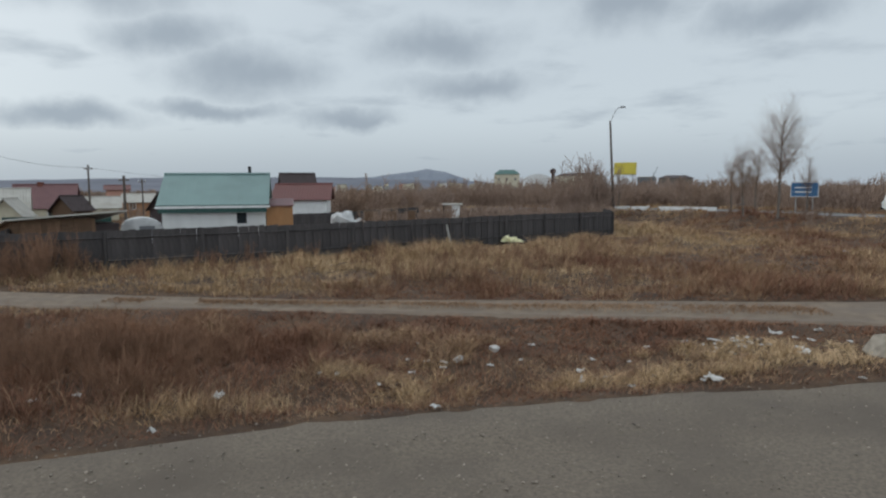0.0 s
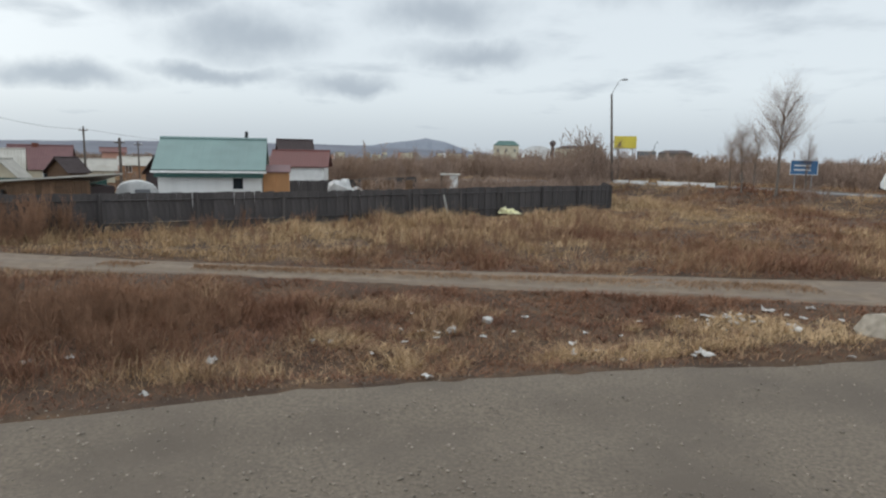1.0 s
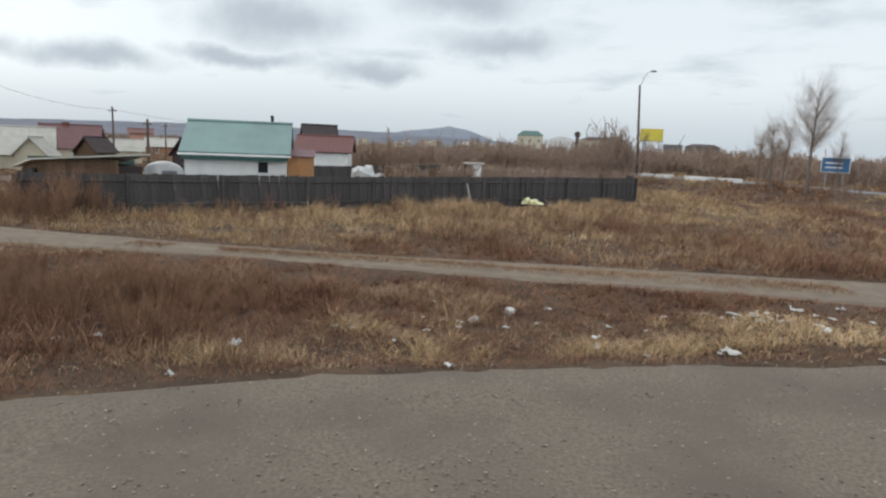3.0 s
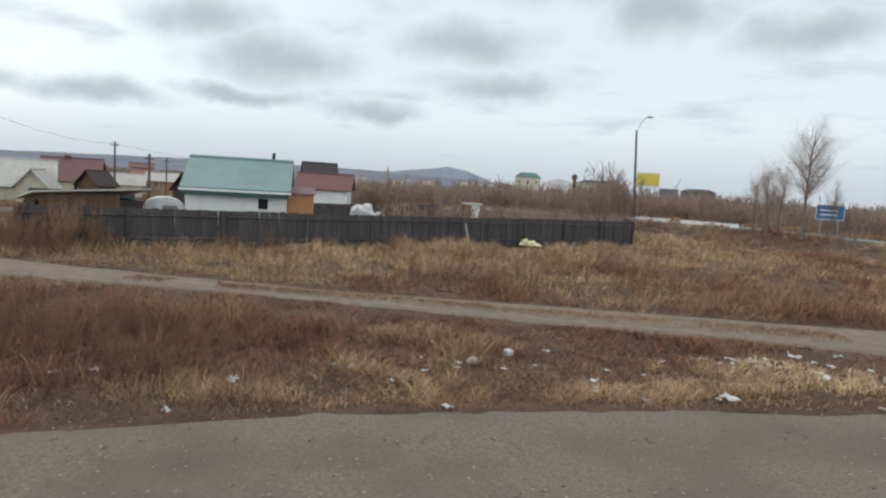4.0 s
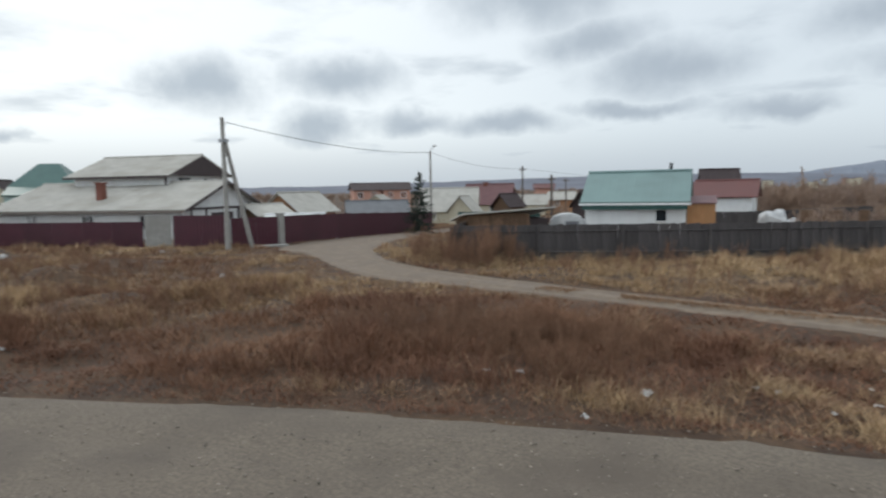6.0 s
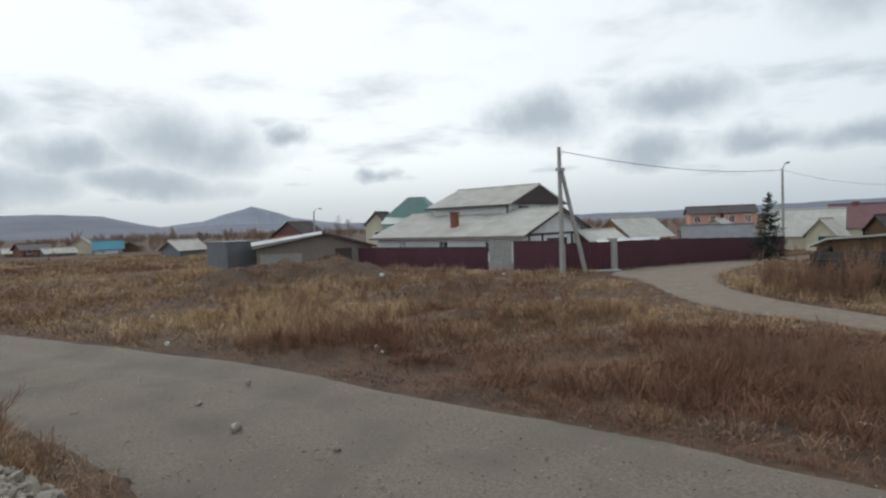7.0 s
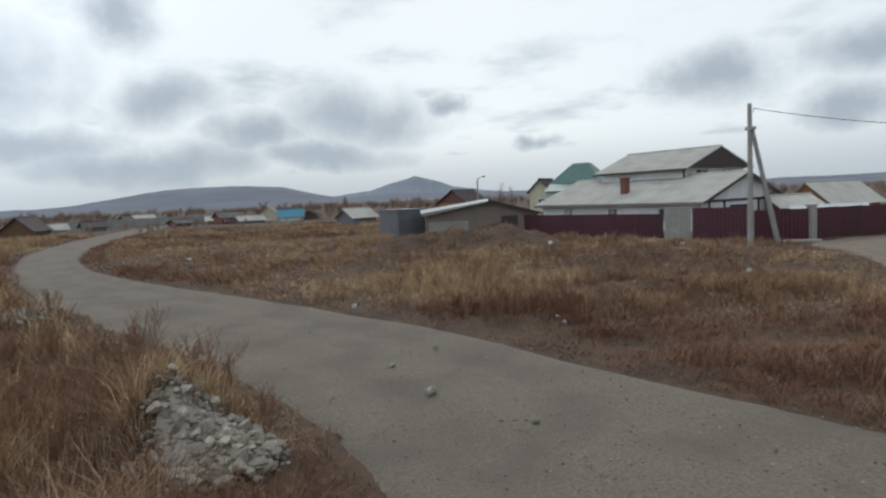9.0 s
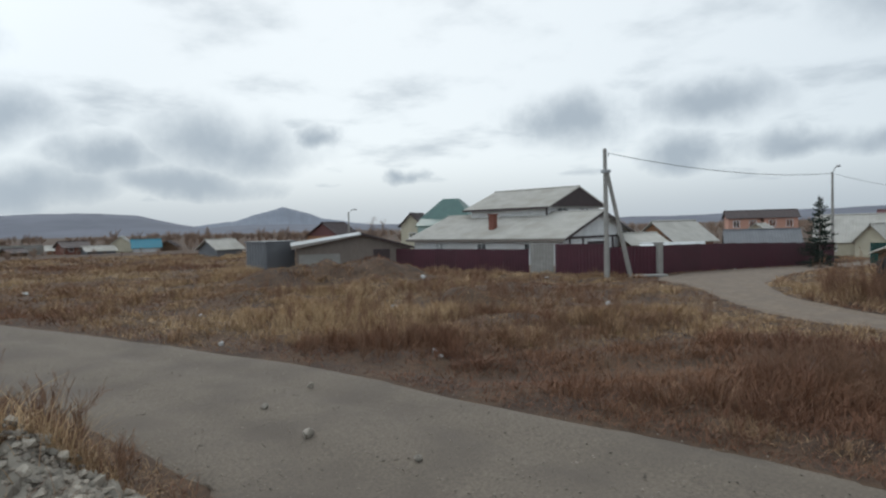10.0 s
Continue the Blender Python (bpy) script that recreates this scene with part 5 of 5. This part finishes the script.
def bare_tree(x, y, h, seed, label, lean=0.0, spread=.5, r=None, full=0.0):
    """full: 0 for a narrow tree, 1 for a wide round crown set high on the trunk."""
    rng = random.Random(seed)
    z = ground_z(x, y)
    t = thing("bare_tree", x, y, z, 0, label, "tree", "bare trees")
    r = r or h * .013
    pts = [Vector((lean * s * s + .05 * math.sin(5 * s + seed), .04 * math.cos(4 * s + seed), h * .92 * s - .15)) for s in [i / 8 for i in range(9)]]
    part("trunk", tube(pts, [r * (1.15 - .95 * i / 8) for i in range(9)], 8), "bark", t)
    out = []
    for i in range(46 + int(30 * full)):
        s = rng.uniform(.25 + .13 * full, .98)
        k = min(7, int(s * 8))
        p = pts[k].lerp(pts[k + 1], s * 8 - k)
        a = rng.uniform(0, 6.28)
        w = Vector((math.cos(a), math.sin(a), rng.uniform(1.0, 2.2) - .35 * full))
        branch(rng, p, w, h * rng.uniform(.2, .36) * (1.12 - .72 * s + .45 * full * s), r * .3 * (1.15 - s * .7), 2, out, spread, 3)
    co, f = segs_mesh(out)
    me = bpy.data.meshes.new("crown")
    fill(me, co, f)
    me.materials.append(M["twig"])
    ob = new("crown", me)
    ob.parent = t
    return t


bare_tree(*polar(-27.6, 52), 7.6, 1, "tall bare round-crowned tree beside the main road", .25, 1.0, full=1.0)
bare_tree(*polar(-25.1, 54), 5.4, 2, "bare young tree beside the main road", -.2, .9, full=.7)
bare_tree(*polar(-26.0, 57), 5.0, 3, "bare young tree beside the main road", .2, .8, full=.6)
bare_tree(*polar(-24.2, 60), 4.6, 8, "bare young tree beside the main road", .1, .8, full=.6)
bare_tree(*polar(-29.6, 60), 4.6, 9, "bare young tree beside the blue sign", .1)
bare_tree(*polar(-13.3, 58), 5.4, 4, "bushy bare tree behind the board fence", .2, .7)
bare_tree(*polar(-12.2, 60), 4.7, 5, "bushy bare tree behind the board fence", -.2, .7)
bare_tree(*polar(-15.4, 66), 4.6, 6, "bushy bare tree behind the board fence", .1, .7)
bare_tree(*polar(73.4, 75), 4.6, 7, "pale bare tree behind the long shed", .2, .7)
bare_tree(*polar(72.4, 78), 4.2, 10, "pale bare tree behind the long shed", -.2, .7)
bare_tree(*polar(46.2, 62), 2.9, 11, "dark bare bush beside the brick house", 0, .8)


# one shrub shape list is grown many times over the scrub
def scrub(name, spots, label, seed, r0=.02, kids=2, material="twig"):
    rng = random.Random(seed)
    shapes = []
    for k in range(7):
        out = []
        for i in range(5):
            a = rng.uniform(0, 6.28)
            branch(rng, (rng.gauss(0, .12), rng.gauss(0, .12), -.05), (math.cos(a) * .4, math.sin(a) * .4, 1), rng.uniform(.55, .95), .014, 2, out, .6, kids)
        shapes.append((np.array([tuple(s[0]) for s in out]), np.array([tuple(s[1]) for s in out])))
    P0, P1, RR = [], [], []
    for x, y, z, h, w in spots:
        a, b = shapes[rng.randrange(7)]
        th = rng.uniform(0, 6.28)
        m = np.array([[math.cos(th) * w, -math.sin(th) * w, 0], [math.sin(th) * w, math.cos(th) * w, 0], [0, 0, h]])
        P0.append(a @ m.T + (x, y, z))
        P1.append(b @ m.T + (x, y, z))
        RR.append(np.full(len(a), r0 * max(h, .5)))
    P0, P1, RR = np.vstack(P0), np.vstack(P1), np.concatenate(RR)
    co, f = prisms(P0, P1, RR, RR * .6)
    return stuff(name, co, f, material, label, "scrub")


R = np.random.RandomState(11)


def spots(n, az0, az1, d0, d1, h0, h1, keep=None):
    az, dd = R.uniform(az0, az1, n), np.sqrt(R.uniform(d0 * d0, d1 * d1, n))
    x, y = -dd * np.sin(np.radians(az)), dd * np.cos(np.radians(az))
    h = h0 + (h1 - h0) * R.rand(n) * (.5 + vnoise(x, y, 9, 33))
    if keep is not None:
        q = keep(x, y)
        x, y, h = x[q], y[q], h[q]
    z = height(x, y)
    return [(float(a), float(b), float(c), float(e), float(e) * .9) for a, b, c, e in zip(x, y, z, h)]


off_hw = lambda x, y: highway_gap(x, y) > 5
scrub("scrub_belt", spots(760, 10, -23, 72, 135, 1.8, 3.2, off_hw), "brown leafless scrub beyond the fenced plot", 1, .011)
scrub("scrub_belt_yard", spots(150, 7, -14.5, 42, 60, .9, 1.7, lambda x, y: (edge_gap(x, y, HIGHWAY) > 6)), "brown leafless bushes in the fenced plot", 2, .012)
scrub("scrub_belt_east", spots(620, -16, -56, 70, 150, 1.8, 3.5, off_hw), "brown leafless scrub along the main road", 3, .011)
scrub("tall_bushes", spots(26, -10.0, -15.0, 57, 66, 1.8, 3.6) + spots(20, -22, -30, 58, 64, .8, 1.9, lambda x, y: highway_gap(x, y) > 3.6), "tall bare bushes behind the fence and by the main road", 14, .0075)
scrub("far_thickets", spots(750, 18, 126, 150, 420, 1.6, 3.4), "distant bare trees and bushes among the houses", 15, .02)
scrub("roadside_bushes", spots(26, -15, -40, 44, 58, .4, .8, lambda x, y: (edge_gap(x, y, HIGHWAY) > 3.4)), "low leafless bushes under the road bank", 4, .012)
scrub("yard_bushes", spots(70, 20, 48, 70, 140, .8, 1.8), "bare garden bushes between the houses", 5, .014)
scrub("field_bushes", spots(170, 84, 125, 95, 170, .5, 1.2), "low bare bushes before the far houses", 6, .014)


# ---- conifers ----
def spruce(x, y, h, seed, label, wide=.3, layers=17, per=13):
    rng = random.Random(seed)
    z = ground_z(x, y)
    t = thing("spruce", x, y, z, 0, label, "tree", "conifers")
    part("trunk", tube([(0, 0, -.2), (0, 0, h * .97)], [h * .022, .01], 7), "bark", t)
    P0, P1, RR = [], [], []
    for i in range(layers):
        s = (i + .5) / layers
        zz = h * (.08 + .9 * s)
        reach = h * wide * (1 - s) ** .85 + .05
        for k in range(max(4, int(per * (1 - s * .6)))):
            a = rng.uniform(0, 6.28)
            L = reach * rng.uniform(.65, 1.15)
            w = Vector((math.cos(a), math.sin(a), rng.uniform(-.25, .15) + s * .5))
            p = Vector((0, 0, zz + rng.uniform(-.1, .1)))
            e = p + w * L
            P0.append(p), P1.append(e), RR.append(.018)
            m = int(12 + 16 * (1 - s))
            for j in range(m):
                q = p.lerp(e, .12 + .88 * (j + rng.random()) / m)
                side = Vector((rng.gauss(0, 1), rng.gauss(0, 1), rng.gauss(-.15, .5))).normalized()
                P0.append(q), P1.append(q + (side + w * .7).normalized() * h * rng.uniform(.02, .05)), RR.append(h * .0045)
    co, f = prisms([tuple(q) for q in P0], [tuple(q) for q in P1], np.array(RR), np.array(RR) * .5)
    me = bpy.data.meshes.new("crown")
    fill(me, co, f)
    me.materials.append(M["needle"])
    ob = new("crown", me)
    ob.parent = t


spruce(*polar(37.6, 50), 4.9, 1, "dark green spruce behind the maroon fence", .27)
for az, d, h in ((115.0, 118, 3.6), (113.6, 122, 2.8), (99.8, 135, 2.6), (85.4, 140, 2.2), (122.8, 125, 2.2)):
    spruce(*polar(az, d), h, int(az), "dark conifer by the far houses", .32, 9, 8)


# ---- grass ----
GRASS = dict(
    straw=mat("straw_grass", (.47, .33, .19), (.385, .262, .145), .9, .35, c3=(.32, .205, .108), big=.4, vary=.35, island=True, world_co=True),
    brown=mat("brown_grass", (.32, .205, .122), (.26, .16, .093), .9, .4, c3=(.22, .128, .072), big=.4, vary=.35, island=True, world_co=True),
    russet=mat("russet_weeds", (.195, .094, .054), (.145, .068, .04), .9, .5, c3=(.215, .11, .06), big=.4, vary=.3, island=True, world_co=True))
M.update(GRASS)


def blades(x, y, z, h, w, rs, lean=.45, out=None):
    """Bent blades: a tapering strip of three triangles each."""
    n = len(x)
    a = rs.uniform(0, 6.283, n)
    b = rs.uniform(0, 6.283, n)
    k = h * lean * (rs.rand(n) ** .7) * 1.3
    ux, uy = np.cos(a) * w * .5, np.sin(a) * w * .5
    if out is not None:
        b = out + rs.normal(0, .7, n)
    lx, ly = np.cos(b) * k + h * .1, np.sin(b) * k
    p = np.stack([x, y, z], -1)
    U = np.stack([ux, uy, np.zeros(n)], -1)
    mid = p + np.stack([lx * .35, ly * .35, h * .6], -1)
    tip = p + np.stack([lx, ly, h * rs.uniform(.85, 1, n)], -1)
    co = np.stack([p - U, p + U, mid - U * .7, mid + U * .7, tip], 1).reshape(-1, 3)
    tri = np.array([(0, 1, 3), (0, 3, 2), (2, 3, 4)])
    f = (tri[None] + 5 * np.arange(n)[:, None, None]).reshape(-1, 3)
    return co, f


def grow_grass(n=1400000):
    rs = np.random.RandomState(8)
    e = .4

    def spread(m):
        d = (4.2 ** e + rs.rand(m) * (100 ** e - 4.2 ** e)) ** (1 / e)
        az = np.radians(rs.uniform(-46, 132, m))
        return -d * np.sin(az), d * np.cos(az)

    # seven blades in ten stand in tussocks and lean outwards, the rest singly
    m = int(n * .7)
    tx, ty = spread(m // 22)
    who = rs.randint(0, len(tx), m)
    sig = (.045 + .0042 * np.hypot(tx[who], ty[who])) * (.6 + .8 * rs.rand(len(tx))[who])
    ox, oy = rs.normal(0, 1, m) * sig, rs.normal(0, 1, m) * sig
    x0, y0 = spread(n - m)
    x, y = np.r_[tx[who] + ox, x0], np.r_[ty[who] + oy, y0]
    out = np.r_[np.arctan2(oy, ox), rs.uniform(0, 6.28, n - m)]
    tuft = np.r_[rs.rand(len(tx))[who], rs.rand(n - m) * .4]
    hue = np.r_[rs.rand(len(tx))[who], rs.rand(n - m)]
    d = np.hypot(x, y)
    free = off_road(x, y)
    big = vnoise(x, y, 4.2, 71) * .6 + vnoise(x, y, 1.7, 72) * .4
    patch = vnoise(x, y, .95, 74) * .6 + vnoise(x, y, .4, 75) * .4
    fgap = edge_gap(x, y, [FENCE_END, (1.1, 32.6), (-6.5, 27.2), FENCE_WEST])
    path = edge_gap(x, y, SIDE_PATH)
    rut = edge_gap(x, y, DIRT_NEAR)
    near_edge, far_edge = edge_gap(x, y, ROAD_NEAR), edge_gap(x, y, ROAD_FAR)
    south = y < np.interp(x, [p[0] for p in ROAD_NEAR[::-1]], [p[1] for p in ROAD_NEAR[::-1]])
    bank = ~south & (x > -13) & (y < 17) & (far_edge < 9)
    strip = (rut < 2.0) & (x > -7) & (x < 12) & ~south
    east = bank & (x > -2) & ~strip
    weeds = bank & (x < -2.6) & (far_edge > 1.2) & ~strip
    pile = np.minimum(np.hypot(x + 8.15, y + 1.45) / .78, np.hypot(x + 10.8, y + 5.8) / .95)
    heap = sum(np.exp(-((x - a) ** 2 + (y - b) ** 2) / (c * c)) for a, b, c, _ in MOUNDS[:7])
    hw = highway_gap(x, y)
    dens = (.48 + .6 * sstep((big - .3) / .4)) * (.45 + .75 * sstep((patch - .3) / .3))
    dens = np.where(south, .12 + .75 * sstep((near_edge - .1) / 2.4) * (.35 + .65 * sstep((big - .2) / .3)), dens)
    dens = np.where(strip, dens * .7, dens)
    dens = np.where(east, .25 + dens * .9 * (.35 + .9 * sstep((patch - .38) / .15)), dens)
    dens = np.where(bank, np.clip(dens * 1.25, .3, 1), dens)
    dens = np.where(bank & (far_edge < .5), dens * .6, dens)
    dens = np.where(path < .9, dens * (.12 + .5 * (path > .55)), dens)
    dens = np.where(pile < 1, .03, dens)
    # the single blades lie flat as a matted thatch over most of the soil
    flat = np.arange(n) >= m
    dens = np.where(flat & (pile > 1), np.clip(dens * 1.4, np.where(path < .35, .25, .6), 1), dens)
    keep = (rs.rand(n) < dens * np.clip(.55 + .6 * tuft + .3 * flat, 0, 1)) & (free > .03 + .2 * rs.rand(n)) & (hw > 3.6) & (d > 2.5)
    h = (.08 + .20 * tuft + .2 * sstep((big - .45) / .3)) * (.6 + .6 * rs.rand(n))
    h = h * (.6 + .85 * sstep((patch - .35) / .35))
    h = np.where(fgap < 5, h * 1.35, h)
    h = np.where(weeds, h * (1.1 + .5 * sstep((-4.5 - x) / 3)) + .04, h)
    h = np.where(south, h * 1.45 + .1 * sstep(near_edge / 1.5), h)
    h = np.where(strip, h * .5, h)
    h = np.where(east, h * .55, h)
    h = np.where((rut < 3.2) & ~strip, h * (.45 + .15 * rut), h)
    h = np.where(free < .8, h * .6, h)
    h = np.where(path < 1.3, h * .5, h)
    h = h * (1 - .62 * np.clip(heap, 0, 1))
    tone = vnoise(x, y, 5.0, 81) * .42 + vnoise(x, y, 1.3, 82) * .26 + hue * .34 + rs.rand(n) * .1
    tone = tone + (vnoise(x, y, 7.5, 83) - .5) * .35 - (patch - .5) * .3
    tone = np.where((x < -9) & ~south, tone - .02, tone)
    tone = np.where(fgap < 9, tone - .14, tone)
    tone = np.where(strip, tone + .36, tone)
    tone = np.where(bank & (far_edge > .5) & (far_edge < 2.4), tone - .2, tone)
    tone = np.where((far_edge < 1.5) & (x < -8) & ~south, tone + .2, tone)
    tone = np.where(east, tone - .1 + (patch < .47) * .25, tone)
    tone = np.where(weeds, tone + .16, tone)
    tone = np.where(free < .9, tone + .12, tone)
    tone = np.where(path < 2.4, tone + .34, np.where(heap > .35, tone + .14, tone))
    tone = np.where(south, tone - .12, tone)
    w = (.0036 + .00078 * d) * (.7 + .6 * rs.rand(n))
    lean = np.where(strip | east | (path < 1.3), 1.35, np.where(south, .85, np.where(bank, 1.0, .8)))
    h, w, lean = np.where(flat, .06 + .4 * h, h), np.where(flat, w * 1.4, w), np.where(flat, 2.4, lean)
    x, y, h, w, tone, lean, out = (q[keep] for q in (x, y, h, w, tone, lean, out))
    z = height(x, y) - .02
    for nm, lo, hi, lab in (("straw", -9, .45, "dry straw-coloured grass of the field"), ("brown", .45, .66, "dry brown grass of the field"), ("russet", .66, 9, "low russet-brown dead weeds")):
        q = (tone >= lo) & (tone < hi)
        co, f = blades(x[q], y[q], z[q], h[q], w[q], rs, lean[q], out[q])
        stuff(nm + "_grass", co, f, nm, lab, "grass")


grow_grass()


def track_middle(n=60000):
    """Sparse flattened grass between the wheel ruts of the dirt track."""
    rs = np.random.RandomState(4)
    a, b = resample(DIRT_FAR, 400), resample(DIRT_NEAR, 400)
    i = rs.randint(60, 330, n)
    u = np.clip(.5 + rs.normal(0, .1, n), .3, .7)
    x = a[i, 0] * (1 - u) + b[i, 0] * u + rs.normal(0, .12, n)
    y = a[i, 1] * (1 - u) + b[i, 1] * u
    q = (vnoise(x, y, 1.4, 91) > .3) & (x > -9) & (x < 9)
    x, y = x[q], y[q]
    z = height(x, y, False) + .03
    h = .03 + .09 * rs.rand(len(x))
    co, f = blades(x, y, z, h, np.full(len(x), .013), rs, 1.0)
    stuff("track_grass", co, f, "brown", "flattened dry grass between the wheel ruts", "grass")


track_middle()
# tall leafless weeds: by the road's verge, at the fence's west end, and beside the rubble
weed_spots = []
for x0, x1, y0, y1, n, h0, h1 in ((-9.5, -3.4, 8.8, 12.0, 120, .4, .8), (-17.5, -12.5, 20.2, 23.5, 60, .7, 1.4), (-9.5, -4.8, -5.5, -.3, 60, .4, .8), (-16, -9, -9.5, -1.8, 120, .5, .9),
                                  (-30, -14, 2, 14, 160, .35, .7), (-12, 8, 18.5, 30, 130, .35, .75), (-36, -16, -16, -7, 90, .5, 1.0)):
    xs, ys = R.uniform(x0, x1, n), R.uniform(y0, y1, n)
    q = (off_road(xs, ys) > .6) & (np.minimum(np.hypot(xs + 8.2, ys + 1.5), np.hypot(xs + 10.8, ys + 5.8)) > 1.05)
    for a, b in zip(xs[q], ys[q]):
        hh = float(R.uniform(h0, h1))
        weed_spots.append((float(a), float(b), ground_z(a, b), hh, hh * .7))
M["deadweed"] = mat("dead_weed_stalks", (.25, .14, .085), (.185, .1, .06), .95, .5, vary=.3, island=True, world_co=True)
scrub("dead_weeds", weed_spots, "tall reddish leafless dead weeds", 9, .005, 2, "deadweed")
